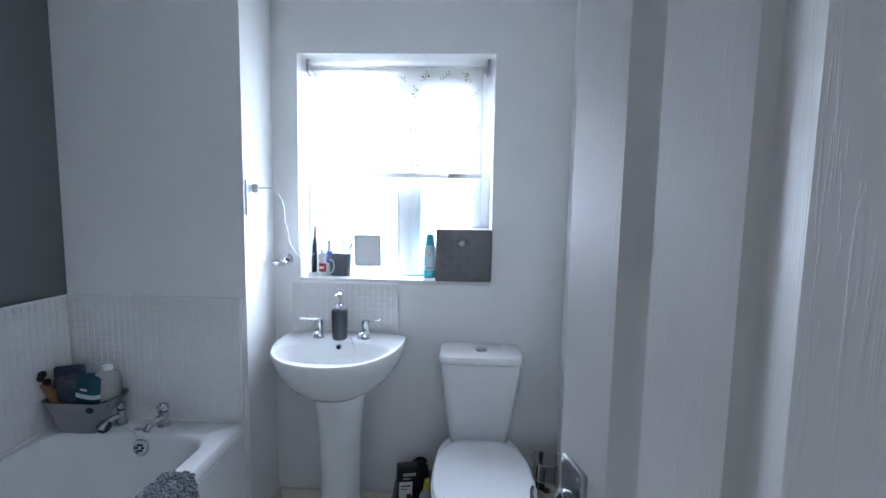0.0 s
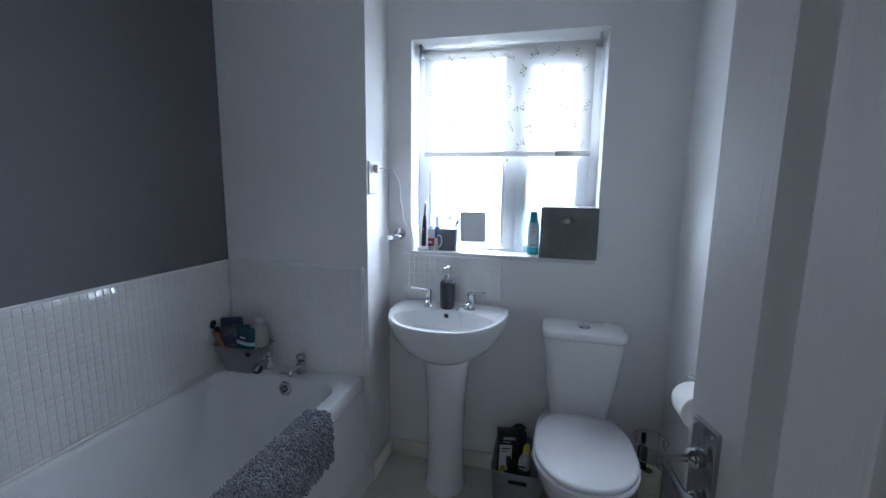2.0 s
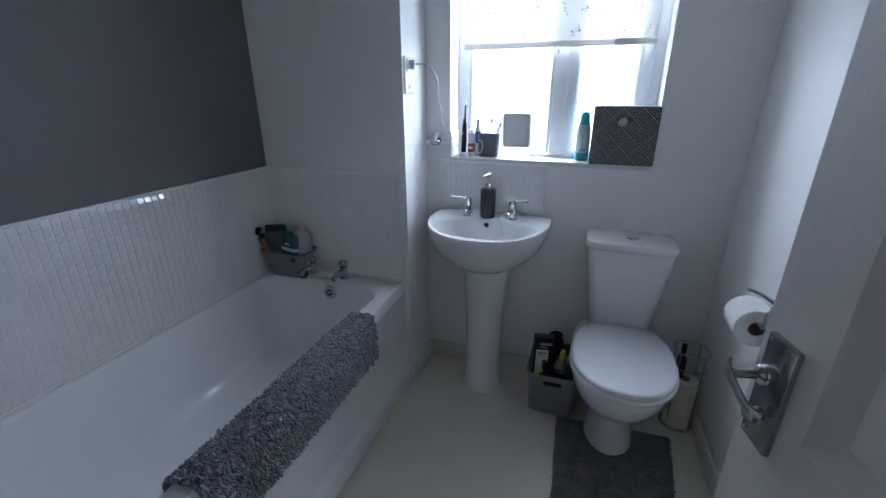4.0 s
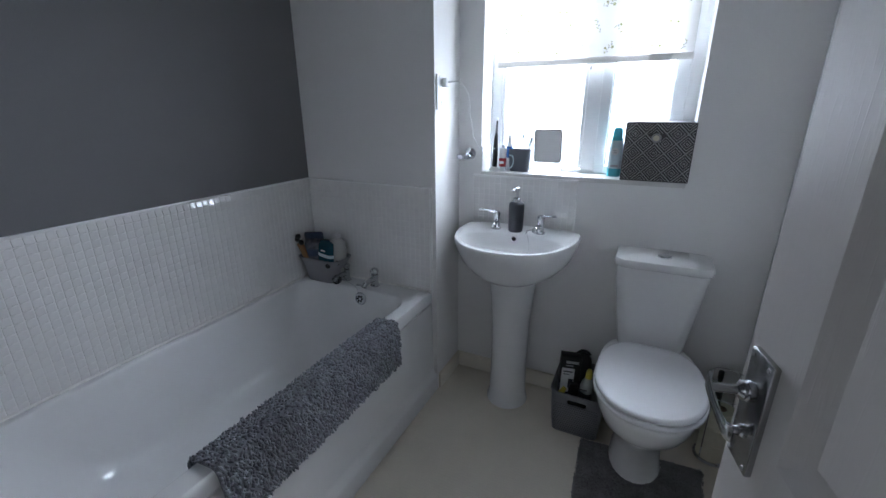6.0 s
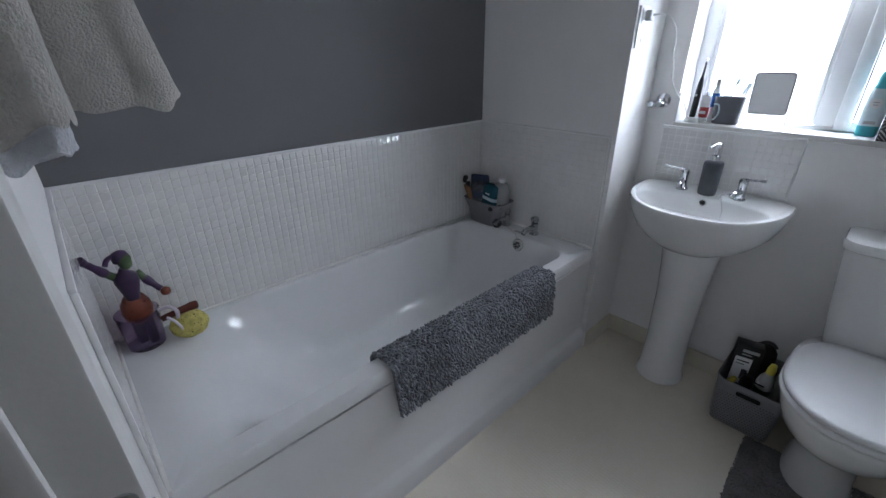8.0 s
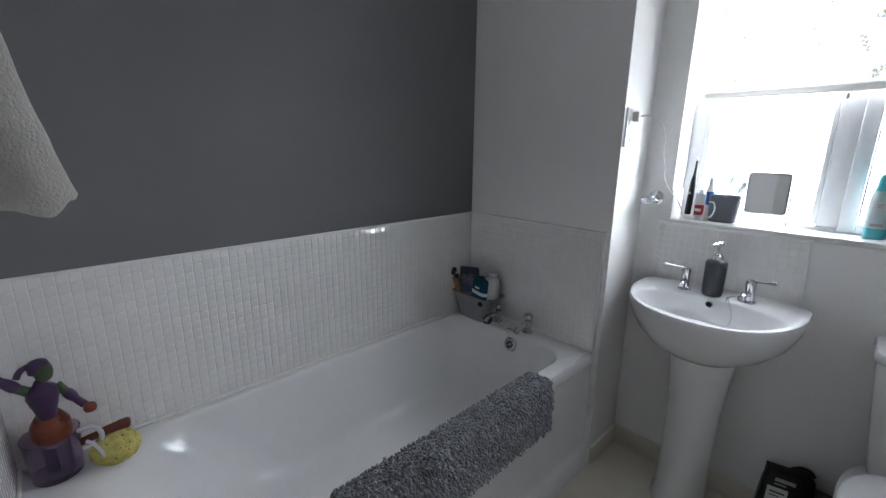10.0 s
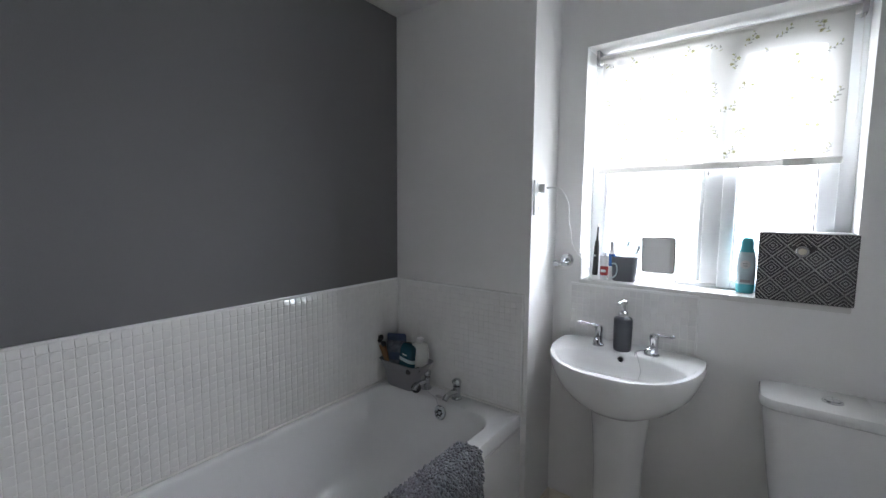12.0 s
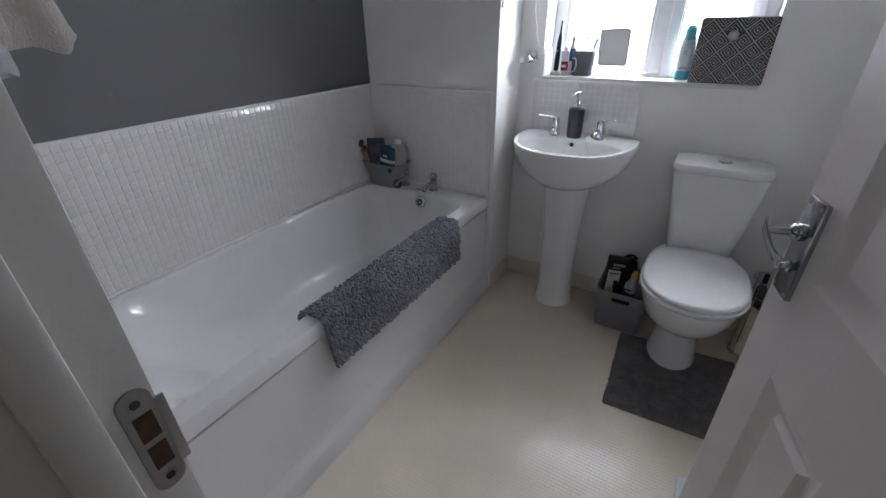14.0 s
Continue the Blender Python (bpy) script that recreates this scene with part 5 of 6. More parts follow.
def storage_box():
    x0, x1, y0, y1, z0, z1 = 1.452, 1.697, 1.938, 2.078, SZ + 0.0005, 1.3155
    s = thing("storage_box", (1.575, 2.0, z0), "dark grey storage cube with silver diamond pattern", "storage box")
    rr = lambda g, z: round_rect(x0 + g, x1 - g, y0 + g, y1 - g, z, 0.003 - 0.3 * g, 3)
    part("box_body", loft([rr(0.001, z0), rr(0, z0 + 0.001), rr(0, z1 - 0.001), rr(0.001, z1), rr(0.004, z1), rr(0.005, z1 - 0.001), rr(0.005, z0 + 0.005)]), M_BOX, s, smooth=30)
    part("lining", box(x0 + 0.006, x1 - 0.006, y0 + 0.02, y1 - 0.006, z1 - 0.012, z1 + 0.004, 0.002), C_GREYP, s)
    # concentric diamonds, clipped to the front
    lists = ([], [])
    pitch, w = 0.0735, 0.0012

    def clip(p, q):
        t0, t1 = 0.0, 1.0
        d = (q[0] - p[0], q[1] - p[1])
        for k, lo, hi in ((0, x0 + 0.003, x1 - 0.003), (1, z0 + 0.003, z1 - 0.003)):
            if abs(d[k]) < 1e-9:
                if not lo <= p[k] <= hi:
                    return None
                continue
            a, b = sorted(((lo - p[k]) / d[k], (hi - p[k]) / d[k]))
            t0, t1 = max(t0, a), min(t1, b)
        return None if t1 - t0 < 0.02 else [(p[0] + d[0] * t, p[1] + d[1] * t) for t in (t0, t1)]
    gx, gz = 1.565, 1.258
    for i in range(-1, 6):
        for j in range(-1, 6):
            for off in (0, 0.5):
                cx, cz = x0 + (i + off) * pitch, z0 + (j + off) * pitch
                for rad in (0.5, 0.35, 0.20, 0.07):
                    r = rad * pitch - 0.0012
                    pts = [(cx + r, cz), (cx, cz + r), (cx - r, cz), (cx, cz - r)]
                    for a, b in zip(pts, pts[1:] + pts[:1]):
                        seg = clip(a, b)
                        if not seg:
                            continue
                        (ax, az), (bx, bz) = seg
                        mx, mz = (ax + bx) / 2, (az + bz) / 2
                        if math.hypot(mx - gx, mz - gz) < 0.02:
                            continue
                        ln = math.hypot(bx - ax, bz - az)
                        nx, nz = -(bz - az) / ln * w, (bx - ax) / ln * w
                        v = len(lists[0])
                        for y in (y0 - 0.0001, y0 - 0.0009):
                            lists[0].extend(Vector(p) for p in ((ax - nx, y, az - nz), (bx - nx, y, bz - nz), (bx + nx, y, bz + nz), (ax + nx, y, az + nz)))
                        lists[1].extend(((v + 4, v + 5, v + 6, v + 7), (v, v + 1, v + 5, v + 4), (v + 1, v + 2, v + 6, v + 5), (v + 2, v + 3, v + 7, v + 6), (v + 3, v, v + 4, v + 7)))
    mesh_part("diamond_pattern", lists, M_FOIL, s, "raised silver foil lines", "stuff")
    part("grommet", lathe([(0.0105, 0.001), (0.0115, 0.004), (0.0155, 0.0045), (0.018, 0.002), (0.018, 0.0)], 28, pose(gx, y0, gz, 90), caps=False), M_CHROME, s, "round metal finger ring")
    part("grommet_hole", lathe([(0.011, 0.0), (0.011, 0.0012)], 24, pose(gx, y0, gz, 90)), C_CARDG, s)


toothbrush()
toothpaste()
brush_cup()
table_mirror()
shampoo()
storage_box()


# baskets and their contents -----------------------------------------------------------
def floor_basket():
    b = thing("storage_basket", (1.39, 1.79, 0), "grey perforated plastic basket full of toiletries", "basket")
    rr = lambda g, z: round_rect(1.312 - g, 1.508 + g, 1.662 - g, 1.915 + g, z, 0.022 + max(g, 0), 5)
    part("basket_shell", loft([rr(-0.006, 0.0), rr(-0.002, 0.003), rr(0.006, 0.10), rr(0.013, 0.205), rr(0.016, 0.207), rr(0.016, 0.214), rr(0.011, 0.214), rr(0.004, 0.10), rr(-0.004, 0.006)]), M_TUB, b, smooth=50)
    # perforations of the front and the side, as small flat diamonds with the holes' shade as colour
    lists = ([], [])

    def lozenge(c, ux, uz, out, r):
        v = len(lists[0])
        for p in ((r, 0), (0, r), (-r, 0), (0, -r)):
            lists[0].append(c + ux * p[0] + uz * p[1] + out * 0.0005)
        lists[1].append((v, v + 1, v + 2, v + 3))
    for k in range(13):
        z = 0.018 + k * 0.0115
        g = 0.0135 * z / 0.205 - 0.001
        for i in range(19):
            x = 1.322 + (i + 0.5 * (k % 2)) * 0.0096
            if x < 1.500:
                lozenge(Vector((x, 1.662 - g - 0.0007, z)), Vector((1, 0, 0)), Vector((0, -0.06, 1)).normalized(), Vector((0, -1, 0)), 0.0034)
        for i in range(24):
            y = 1.676 + (i + 0.5 * (k % 2)) * 0.0096
            lozenge(Vector((1.312 - g - 0.0007, y, z)), Vector((0, 1, 0)), Vector((-0.06, 0, 1)).normalized(), Vector((-1, 0, 0)), 0.0034)
    mesh_part("perforations", lists, M_PERF, b, "rows of small flat diamonds coloured like shaded holes", "stuff")
    # no opening here: a near-black plate paints the shade of the hand hole
    part("hand_hole", loft([[(x, 1.6508 - d, z) for x, z, _ in round_rect(1.374, 1.452, 0.166, 0.184, 0, 0.008, 5)] for d in (0.0, 0.0022)]), M_HOLE, b)
    h = [(x, 1.6495, z) for x, z, _ in round_rect(1.371, 1.455, 0.163, 0.187, 0, 0.011, 6)]
    part("hand_hole_rim", tube(h + [h[0]], 0.0022, 6), M_TUB, b)


def product_box(name, label, cat, m, sx, sy, sz, body, panels):
    t = thing(name, m.translation, label, cat)
    part("carton", box(-sx / 2, sx / 2, -sy / 2, sy / 2, 0, sz, 0.002, m=m), body, t)
    for x0, x1, z0, z1, mat in panels:
        part("printed_panel", box(x0, x1, -sy / 2 - (0.0012 if mat == C_WHITE else 0.002), -sy / 2 - 0.0002, z0, z1, m=m), mat, t)
    return t


def basket_contents():
    m = pose(1.352, 1.775, 0.012, -7, 2, 14)
    product_box("trimmer_carton", "black carton with a white printed panel", "carton", m, 0.088, 0.06, 0.30, M_BLACK,
                [(-0.038, 0.018, 0.13, 0.245, C_WHITE), (-0.006, 0.014, 0.15, 0.195, M_SLATE), (-0.030, 0.010, 0.226, 0.231, M_SLATE), (-0.030, -0.004, 0.214, 0.217, M_SLATE), (-0.022, 0.032, 0.268, 0.280, C_GREYP), (-0.022, 0.010, 0.256, 0.260, C_GREYP)])
    b = thing("black_wash_bag", (1.37, 1.86, 0.01), "black zipped wash bag with a strap", "bag")
    part("bag_body", loft([ring(1.395, 1.870, z, a, c, 28, 3) for z, a, c in ((0.012, 0.05, 0.03), (0.05, 0.058, 0.036), (0.2, 0.050, 0.030), (0.27, 0.042, 0.022), (0.295, 0.025, 0.012))]), M_BLACK, b, smooth=60)
    part("strap", tube(curve_points([(1.375, 1.868, 0.292), (1.392, 1.86, 0.312), (1.415, 1.858, 0.314), (1.43, 1.86, 0.300)], 5), 0.006, 8), M_BLACK, b)
    s = thing("spray_bottle", (1.425, 1.80, 0.01), "white bottle with a yellow cap", "bottle")
    mm = pose(1.424, 1.755, 0.012, 4, 4)
    part("body", lathe([(0.026, 0), (0.028, 0.004), (0.028, 0.20), (0.024, 0.225), (0.014, 0.245), (0.013, 0.25)], 24, mm), C_CLEAR, s)
    part("cap", lathe([(0.014, 0.25), (0.014, 0.27), (0.010, 0.29), (0.006, 0.292)], 18, mm), C_YELLOW, s)
    part("label", lathe([(0.0284, 0.10), (0.0284, 0.18)], 24, mm, caps=False), M_SLATE, s)
    s = thing("lotion_bottle", (1.468, 1.80, 0.01), "white lotion bottle with a pale yellow cap", "bottle")
    mm = pose(1.470, 1.800, 0.012, -2, 3)
    part("body", lathe([(0.021, 0), (0.022, 0.004), (0.022, 0.20), (0.015, 0.222), (0.011, 0.228)], 24, mm), C_CLEAR, s)
    part("cap", lathe([(0.012, 0.228), (0.012, 0.262), (0.008, 0.266)], 18, mm), C_CARDG, s)
    s = thing("small_tube", (1.325, 1.70, 0.12), "small yellow tube lying in the basket", "tube")
    part("tube_body", tube([(1.322, 1.70, 0.150), (1.352, 1.715, 0.195)], [0.012, 0.010], 14), C_YELLOW, s)
    s = thing("hair_clippers", (1.39, 1.73, 0.05), "black hair clippers with a curled lead", "clippers")
    part("clipper_body", loft([ring(1.385, 1.735, z, a, c, 24, 3) for z, a, c in ((0.02, 0.02, 0.018), (0.1, 0.024, 0.02), (0.19, 0.022, 0.018), (0.215, 0.016, 0.012))]), M_BLACK, s, smooth=60)
    part("lead", tube(curve_points([(1.385, 1.73, 0.2), (1.41, 1.71, 0.212), (1.44, 1.715, 0.208), (1.455, 1.74, 0.2), (1.44, 1.76, 0.19)], 7), 0.003, 8), M_BLACK, s)


def corner_basket():
    made_before = set(scene.objects)
    b = thing("shower_caddy", (0.13, 1.62, BZ), "grey plastic tub of bottles in the bath corner", "basket")
    rr = lambda g, z, f=0: round_rect(0.040 - g, 0.215 + g + f, 1.572 - g, 1.672 + min(g, 0.012), BZ + z, 0.035, 6)
    part("tub_shell", loft([rr(-0.012, 0.0005), rr(-0.008, 0.004), rr(0.0, 0.06), rr(0.014, 0.108, 0.012), rr(0.016, 0.112, 0.014), rr(0.011, 0.112, 0.012), rr(-0.004, 0.055), rr(-0.014, 0.008)]), M_TUB, b, smooth=50)
    part("tub_foot", box(0.10, 0.13, 1.585, 1.60, BZ, BZ + 0.004, 0.001), M_TUB, b)
    for dx in (0.0, 0.028):
        m = pose(0.196 + dx, 1.565 + dx * 0.9, BZ + 0.092 + 0.3 * dx, 90, 0, 25)
        part("suction_knob", lathe([(0.0105, 0), (0.0105, 0.006), (0.006, 0.008)], 16, m), M_BLACK, b)
    z = BZ + 0.01
    s = thing("body_brush", (0.05, 1.60, z), "wooden bath brush with dark bristles", "brush")
    part("handle", tube([(0.075, 1.615, z + 0.01), (0.045, 1.595, z + 0.10), (0.03, 1.585, z + 0.155)], [0.011, 0.012, 0.014], 12), C_BROWN, s)
    for x, zz in ((0.022, 0.172), (0.044, 0.160), (0.030, 0.185)):
        part("bristle_tuft", lathe([(0.003, -0.012), (0.010, -0.006), (0.011, 0.006), (0.004, 0.013)], 12, pose(x, 1.580, z + zz, 30, 20)), M_BLACK, s)
    s = thing("refill_pouch", (0.10, 1.62, z), "clear refill pouch with a dark printed top", "pouch")
    m = pose(0.090, 1.620, z, -4, -5, 10) @ Matrix.Scale(1.12, 4)
    rg = lambda zz, a, c: [m @ Vector(p) for p in ring(0, 0, zz, a, c, 24, 3)]
    part("pouch_body", loft([rg(0.0, 0.038, 0.022), rg(0.06, 0.044, 0.026), rg(0.13, 0.044, 0.018), rg(0.152, 0.042, 0.004)]), C_POUCH, s, smooth=60)
    part("printed_band", loft([rg(0.085, 0.0448, 0.0245), rg(0.112, 0.0448, 0.0212)], False, False), C_NAVY, s)
    part("pouch_top", loft([rg(0.1525, 0.043, 0.005), rg(0.172, 0.041, 0.010), rg(0.178, 0.038, 0.004)]), C_NAVY, s)
    s = thing("shower_gel", (0.155, 1.60, z), "squat blue shower gel bottle", "bottle")
    m = pose(0.150, 1.610, z, -4, 3, -10) @ Matrix.Scale(1.1, 4)
    part("body", loft([rg2 for rg2 in [[m @ Vector(p) for p in ring(0, 0, zz, a, c, 24, 3.5)] for zz, a, c in ((0.0, 0.034, 0.02), (0.05, 0.040, 0.026), (0.135, 0.041, 0.026), (0.153, 0.036, 0.02), (0.158, 0.026, 0.012))]]), C_BLUEB, s, smooth=60)
    part("label", loft([[m @ Vector(p) for p in ring(0, 0, zz, 0.0412, 0.0264, 24, 3.5)] for zz in (0.095, 0.108)], False, False), C_TEAL, s)
    part("print_bar", box(-0.012, 0.012, -0.0272, -0.0262, 0.118, 0.124, m=m), C_WHITE, s)
    s = thing("conditioner", (0.18, 1.64, z), "rounded white conditioner bottle", "bottle")
    m = pose(0.176, 1.637, z, -1, 5) @ Matrix.Scale(1.08, 4)
    part("body", lathe([(0.030, 0), (0.034, 0.005), (0.038, 0.10), (0.037, 0.135), (0.028, 0.162), (0.014, 0.172)], 24, m), C_CLEAR, s)
    part("cap", lathe([(0.014, 0.172), (0.014, 0.184), (0.01, 0.186)], 18, m), C_WHITE, s)
    s = thing("flannel", (0.13, 1.655, z), "small dark grey flannel tucked behind the bottles", "flannel")
    part("cloth", lathe([(0.02, 0.02), (0.03, 0.06), (0.032, 0.11), (0.022, 0.135), (0.005, 0.14)], 16, pose(0.128, 1.652, z, 2, -4)), M_MAT, s)
    grow = Matrix.Translation((0.012, 1.684, BZ)) @ Matrix.Scale(1.16, 4) @ Matrix.Translation((-0.024, -1.684, -BZ))
    for ob in set(scene.objects) - made_before:
        if ob.parent is None:
            ob.matrix_world = grow @ ob.matrix_world


floor_basket()
basket_contents()
corner_basket()


# things at the foot of the bath ---------------------------------------------------------
M_JUG = material("smoky_purple_clear_plastic", (0.72, 0.62, 0.78), 0.06, vary=0.05, trans=0.94, ior=1.12)
M_DOLL_P = material("purple_toy_plastic", (0.05, 0.022, 0.07), 0.35, vary=0.15)
M_DOLL_O = material("russet_toy_plastic", (0.17, 0.038, 0.016), 0.3, vary=0.2, scale=60)
M_DOLL_G = material("dark_green_toy_plastic", (0.05, 0.09, 0.03), 0.4, vary=0.3, scale=80)
M_SPONGE = material("yellow_sponge", (0.52, 0.46, 0.14), 0.95, vary=0.3, scale=60, grain=200, bump=0.003)
M_PORE = material("shaded_sponge_pore", (0.16, 0.13, 0.04), 0.95, vary=0.2)
M_HANDLE = material("dark_red_wood", (0.11, 0.025, 0.015), 0.3, vary=0.2)
M_STRAP = material("pale_lilac_ribbon", (0.62, 0.58, 0.64), 0.5, vary=0.05)


def bath_end_things():
    cx, cy = 0.088, 0.066
    j = thing("rinsing_jug", (cx, cy, BZ), "smoky purple clear plastic rinsing jug", "jug")
    part("jug_body", lathe([(0.046, 0.0005), (0.049, 0.003), (0.056, 0.118), (0.0575, 0.120), (0.055, 0.118), (0.047, 0.006), (0.02, 0.005)], 40, Matrix.Translation((cx, cy, BZ))), M_JUG, j, smooth=50)
    hp = curve_points([(cx + 0.025, cy + 0.050, BZ + 0.112), (cx + 0.035, cy + 0.078, BZ + 0.116), (cx + 0.046, cy + 0.093, BZ + 0.10), (cx + 0.045, cy + 0.090, BZ + 0.07), (cx + 0.042, cy + 0.088, BZ + 0.055)], 6)
    part("jug_handle", tube(hp, 0.006, 10), M_STRAP, j)
    # a plain toy figure leaning in the jug
    bm = bmesh.new()
    fx, fy, fz = cx, cy + 0.005, BZ
    marks = []

    def done(index):
        marks.append((len(bm.faces), index))
    for lx, ly in ((-0.012, -0.012), (0.012, 0.014)):
        tube([(fx + lx, fy + ly, fz + 0.012), (fx + lx, fy + ly, fz + 0.10)], [0.013, 0.016], 12, bm)
    done(0)
    lathe([(0.022, 0.085), (0.036, 0.10), (0.041, 0.125), (0.038, 0.148), (0.026, 0.170), (0.018, 0.178)], 18, Matrix.Translation((fx, fy, fz)), bm)
    done(1)
    lathe([(0.017, 0.170), (0.022, 0.195), (0.031, 0.232), (0.028, 0.250), (0.014, 0.260), (0.009, 0.272)], 18, pose(fx, fy, fz, 0, 4), bm)
    done(0)
    lathe([(0.006, 0.266), (0.015, 0.274), (0.0185, 0.290), (0.017, 0.304), (0.008, 0.312)], 16, pose(fx + 0.020, fy + 0.010, fz), bm)
    done(2)
    lathe([(0.021, 0.290), (0.022, 0.304), (0.016, 0.318), (0.004, 0.323)], 16, pose(fx + 0.013, fy + 0.004, fz), bm)
    tube(curve_points([(fx + 0.012, fy - 0.006, fz + 0.312), (fx + 0.018, fy - 0.026, fz + 0.306), (fx + 0.024, fy - 0.036, fz + 0.290)], 4), 0.007, 8, bm)
    done(0)
    tube([(fx + 0.012, fy - 0.022, fz + 0.246), (fx + 0.026, fy - 0.042, fz + 0.272)], [0.0115, 0.0095], 10, bm)
    tube([(fx + 0.010, fy + 0.026, fz + 0.246), (fx + 0.018, fy + 0.042, fz + 0.222)], [0.0115, 0.0095], 10, bm)
    done(2)
    tube(curve_points([(fx + 0.024, fy - 0.040, fz + 0.270), (fx + 0.036, fy - 0.058, fz + 0.298), (fx + 0.046, fy - 0.074, fz + 0.322), (fx + 0.051, fy - 0.082, fz + 0.334)], 4), [0.012, 0.013, 0.012, 0.011] + [0.0095] * 5 + [0.0125] * 4, 10, bm)
    tube(curve_points([(fx + 0.018, fy + 0.041, fz + 0.224), (fx + 0.030, fy + 0.060, fz + 0.196), (fx + 0.038, fy + 0.070, fz + 0.184)], 4), [0.012, 0.0125, 0.012] + [0.009] * 6, 10, bm)
    done(0)
    lathe([(0.004, -0.013), (0.012, -0.008), (0.014, 0.0), (0.012, 0.008), (0.004, 0.013)], 14, pose(fx + 0.044, fy + 0.078, fz + 0.176), bm)
    done(1)
    for i, f in enumerate(bm.faces):
        f.material_index = next(index for end, index in marks if i < end)
    doll = part("toy_figure", bm, (M_DOLL_P, M_DOLL_O, M_DOLL_G), None, smooth=60)
    tagged(doll, "purple, green and russet plastic toy figure standing in the jug", "toy figure")
    s = thing("bath_sponge", (0.135, 0.178, BZ), "round yellow bath sponge with small holes", "sponge")
    bm = bmesh.new()
    bmesh.ops.create_icosphere(bm, subdivisions=4, radius=1.0)
    for v in bm.verts:
        d = 1 + 0.05 * noise.noise(v.co * 3) + 0.035 * noise.noise(v.co * 9)
        pit = noise.noise(v.co * 6 + Vector((7, 3, 1)))
        d -= 0.10 * max(0, pit - 0.28)
        v.co = Vector((0.128 + 0.055 * d * v.co.x, 0.182 + 0.055 * d * v.co.y, BZ + 0.040 + 0.040 * d * v.co.z))
    part("foam", bm, M_SPONGE, s, smooth=80)
    rnd = random.Random(4)
    # pores are small dark plugs, coloured like the shade inside a hole
    for k in range(26):
        a, e = rnd.uniform(-1.9, 1.9), rnd.uniform(-0.15, 1.25)
        d = Vector((math.cos(a) * math.cos(e), math.sin(a) * math.cos(e), math.sin(e)))
        at = Vector((0.128 + 0.0545 * d.x, 0.182 + 0.0545 * d.y, BZ + 0.040 + 0.0395 * d.z))
        m = Matrix.Translation(at) @ d.to_track_quat("Z", "Y").to_matrix().to_4x4()
        rad = rnd.uniform(0.0012, 0.0026)
        part("pore", lathe([(rad, -0.002), (rad, 0.0012), (rad * 0.5, 0.0014)], 8, m), M_PORE, s)
    b = thing("bath_brush", (0.12, 0.16, BZ + 0.08), "dark red wooden handled brush resting on the sponge", "brush")
    part("brush_handle", tube(curve_points([(0.105, 0.118, BZ + 0.075), (0.110, 0.16, BZ + 0.083), (0.115, 0.20, BZ + 0.090), (0.117, 0.222, BZ + 0.090)], 5), [0.010] * 5 + [0.0125] * 5 + [0.014] * 5 + [0.009], 12), M_HANDLE, b)
    part("ribbon", tube(curve_points([(0.150, 0.128, BZ + 0.098), (0.158, 0.142, BZ + 0.085), (0.164, 0.152, BZ + 0.065), (0.172, 0.158, BZ + 0.050)], 5), 0.0045, 8), M_STRAP, b)


bath_end_things()


def bathroom_scale():
    s = thing("bathroom_scale", (1.87, 0.84, 0), "pale glass bathroom scale on the floor", "scale")
    part("platform", loft([round_rect(1.735, 2.0, 0.72, 0.985, z, 0.018, 6) for z in (0.020, 0.0205, 0.0265, 0.027)]), M_SCALE, s)
    for x in (1.76, 1.975):
        for y in (0.745, 0.96):
            part("foot", lathe([(0.014, 0), (0.016, 0.004), (0.016, 0.020)], 16, Matrix.Translation((x, y, 0))), C_GREYP, s)


M_SCALE = material("pale_glass_platform", (0.68, 0.74, 0.76), 0.12, vary=0.03)
bathroom_scale()


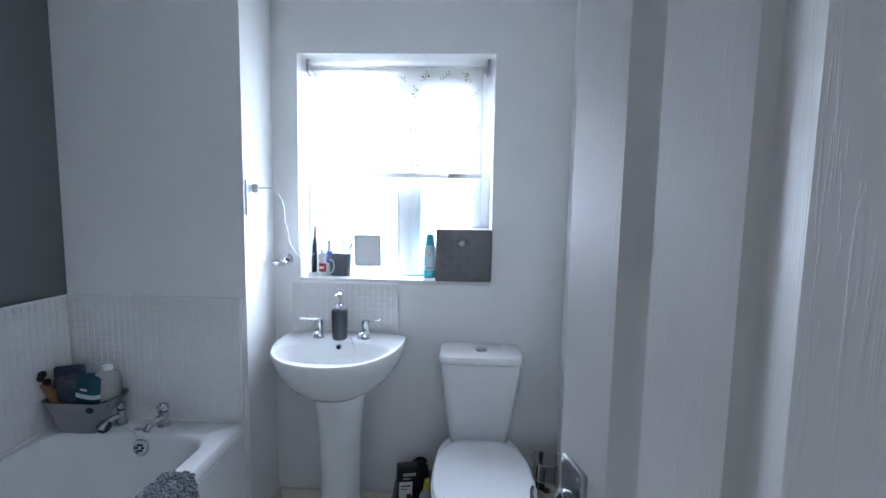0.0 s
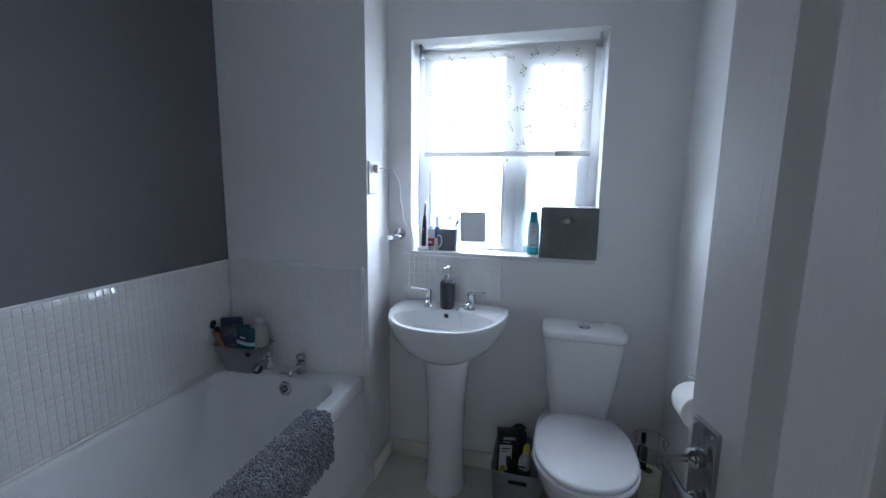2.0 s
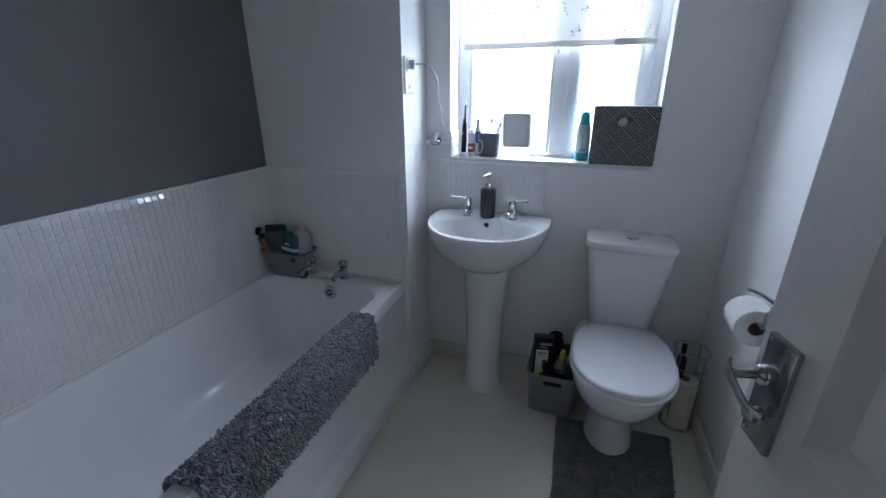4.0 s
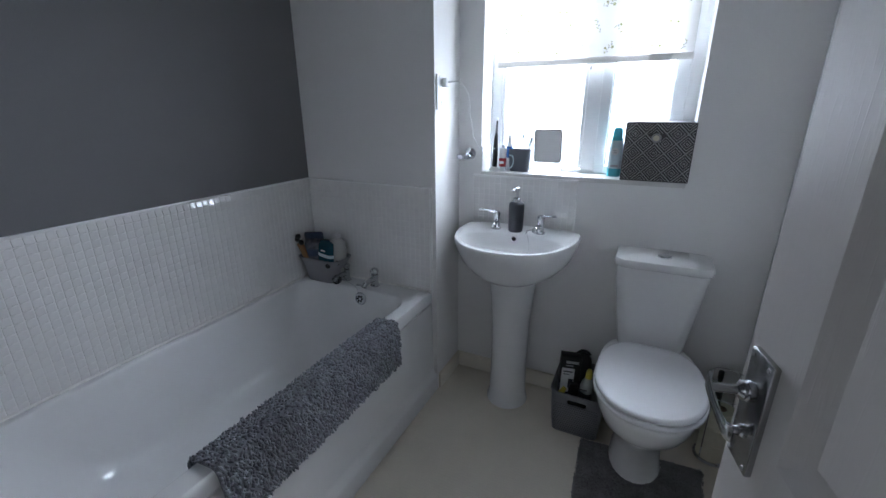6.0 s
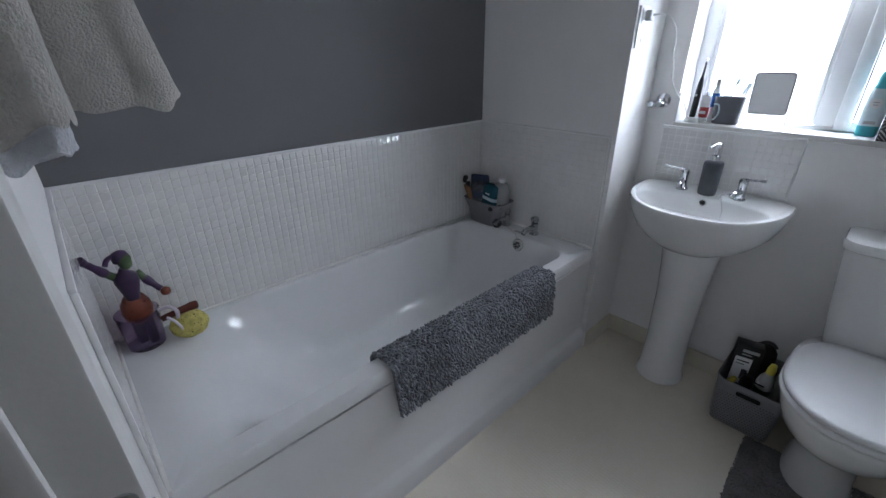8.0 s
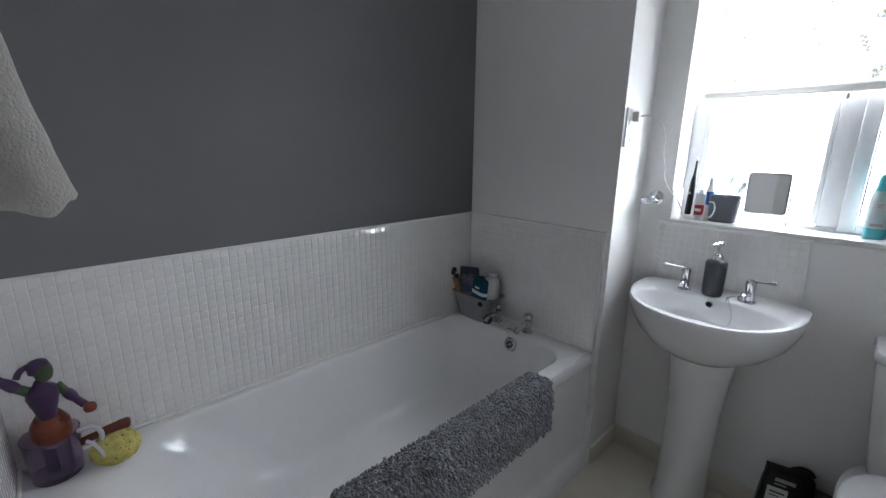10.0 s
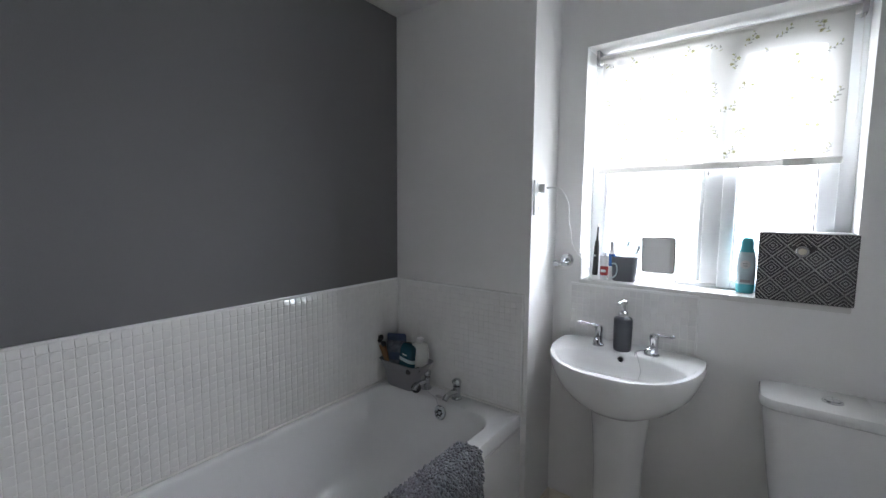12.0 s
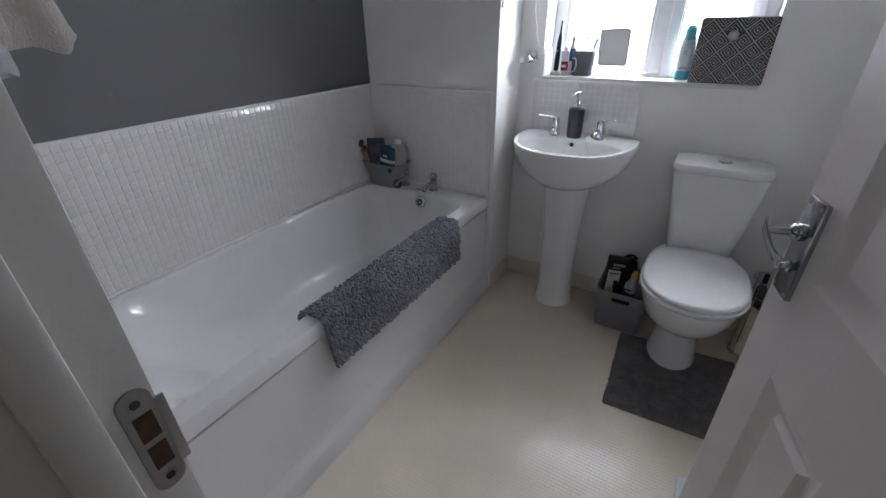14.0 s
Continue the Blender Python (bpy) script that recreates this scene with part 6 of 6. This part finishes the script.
# tiling: pieces last ----------------------------------------------------------------------
def mosaic(wall_name, label, m, width, height, seed, picked, uneven=0.016, top_lean=0.0):
    """Glazed mosaic on a grout bed. m: pose of the panel, x along it, y up, z out of the wall. picked: stretch of columns made as single pieces."""
    s = thing(wall_name, m.translation, label, "tiles", kind="structure")
    part("grout_bed", box(0, width, 0, height, 0, 0.0078, m=m), M_GROUT, s, smooth=0)
    p, gx, gy = 0.0254, 0.0005, 0.0002
    nx, ny = int(width / p), int(height / p)
    px, py = width / nx, height / ny
    r = random.Random(seed)
    hx, hy, z0 = px / 2 - gx, py / 2 - gy, 0.0065
    # pressed face: rolled over along its upper edge, nearly flat below
    base, faces = [], []
    for ix, iy, z in ((0.0, 0.0, z0), (0.0, 0.0, 0.0077), (0.0006, 0.0015, 0.00845), (0.0013, 0.0030, 0.0088), (0.0024, 0.0060, 0.00886)):
        base += [(sx * (hx - ix), sy * hy - iy if sy > 0 else sy * hy + 0.25 * iy, z) for sx, sy in ((-1, -1), (1, -1), (1, 1), (-1, 1))]
    for k in range(0, 16, 4):
        faces += [(k + i, k + (i + 1) % 4, k + 4 + (i + 1) % 4, k + 4 + i) for i in range(4)]
    faces.append((16, 17, 18, 19))
    me = bpy.data.meshes.new("mosaic_tile")
    me.from_pydata(base, [], faces)
    me.materials.append(M_TILE)
    me.polygons.foreach_set("use_smooth", [True] * len(me.polygons))
    me.set_sharp_from_angle(angle=radians(38))
    rest = ([], [])
    for i in range(nx):
        for j in range(ny):
            lean = -top_lean if j == ny - 1 else 0.0      # the top row leans back under its trim
            at = m @ Matrix.Translation(((i + 0.5) * px, (j + 0.5) * py, -0.009 * lean)) @ Euler((lean + r.gauss(0, uneven), r.gauss(0, uneven), 0)).to_matrix().to_4x4()
            if picked[0] <= i < picked[1]:
                ob = new("mosaic_tile", me)
                ob.parent = s
                ob.matrix_parent_inverse = s.matrix_world.inverted()
                ob.matrix_basis = at
            else:
                v = len(rest[0])
                rest[0].extend(at @ Vector(q) for q in base)
                rest[1].extend(tuple(v + k for k in f) for f in faces)
    if rest[0]:
        ob = mesh_part("further_tiles", rest, M_TILE, s, "", "stuff")
        ob.data.set_sharp_from_angle(angle=radians(38))
    return s


TZ0, TZ1 = BZ - 0.002, 1.036
west = mosaic("tiles_west", "small white glazed mosaic tiles above the bath", pose(0, Y0 + 0.002, TZ0, 90, 0, 90), 1.71, TZ1 - TZ0, 1, (4, 19), top_lean=0.22)
north = mosaic("tiles_boxing", "small white glazed mosaic tiles behind the taps", pose(0.0095, YB, TZ0, 90, 0, 0), 0.688, TZ1 - TZ0, 2, (15, 27))
south = mosaic("tiles_south", "small white glazed mosaic tiles at the foot of the bath", pose(0.722, Y0, TZ0, 90, 0, 180), 0.7125, TZ1 - TZ0, 3, (0, 12), 0.004)
part("edge_trim", box(0, 0.0105, Y0 + 0.01, YB - 0.0105, TZ1, TZ1 + 0.009, 0.002), M_PLASTIC, west)
part("edge_trim", box(0, 0.708, YB - 0.0105, YB, TZ1, TZ1 + 0.009, 0.002), M_PLASTIC, north)
part("edge_trim", box(0.6985, 0.708, YB - 0.0105, YB, TZ0, TZ1, 0.003), M_PLASTIC, north)
part("edge_trim", box(0, 0.732, Y0, Y0 + 0.0105, TZ1, TZ1 + 0.009, 0.002), M_PLASTIC, south)
part("edge_trim", box(0.7225, 0.732, Y0, Y0 + 0.0105, TZ0, TZ1, 0.003), M_PLASTIC, south)
splash = mosaic("tiles_splashback", "small white glazed mosaic splashback above the basin", pose(0.810, Y1, 0.850, 90, 0, 0), 0.475, 0.216, 4, (0, 18))
part("edge_trim", box(0.806, 1.290, Y1 - 0.014, Y1, 1.066, 1.0755, 0.002), M_PLASTIC, splash)
part("edge_trim", box(1.2855, 1.290, Y1 - 0.0105, Y1, 0.850, 1.066, 0.0015), M_PLASTIC, splash)
part("reveal_upstand", box(WX0, WX0 + 0.010, Y1 - 0.010, 2.06, 1.0905, 1.205, 0.002), M_PLASTIC, splash)
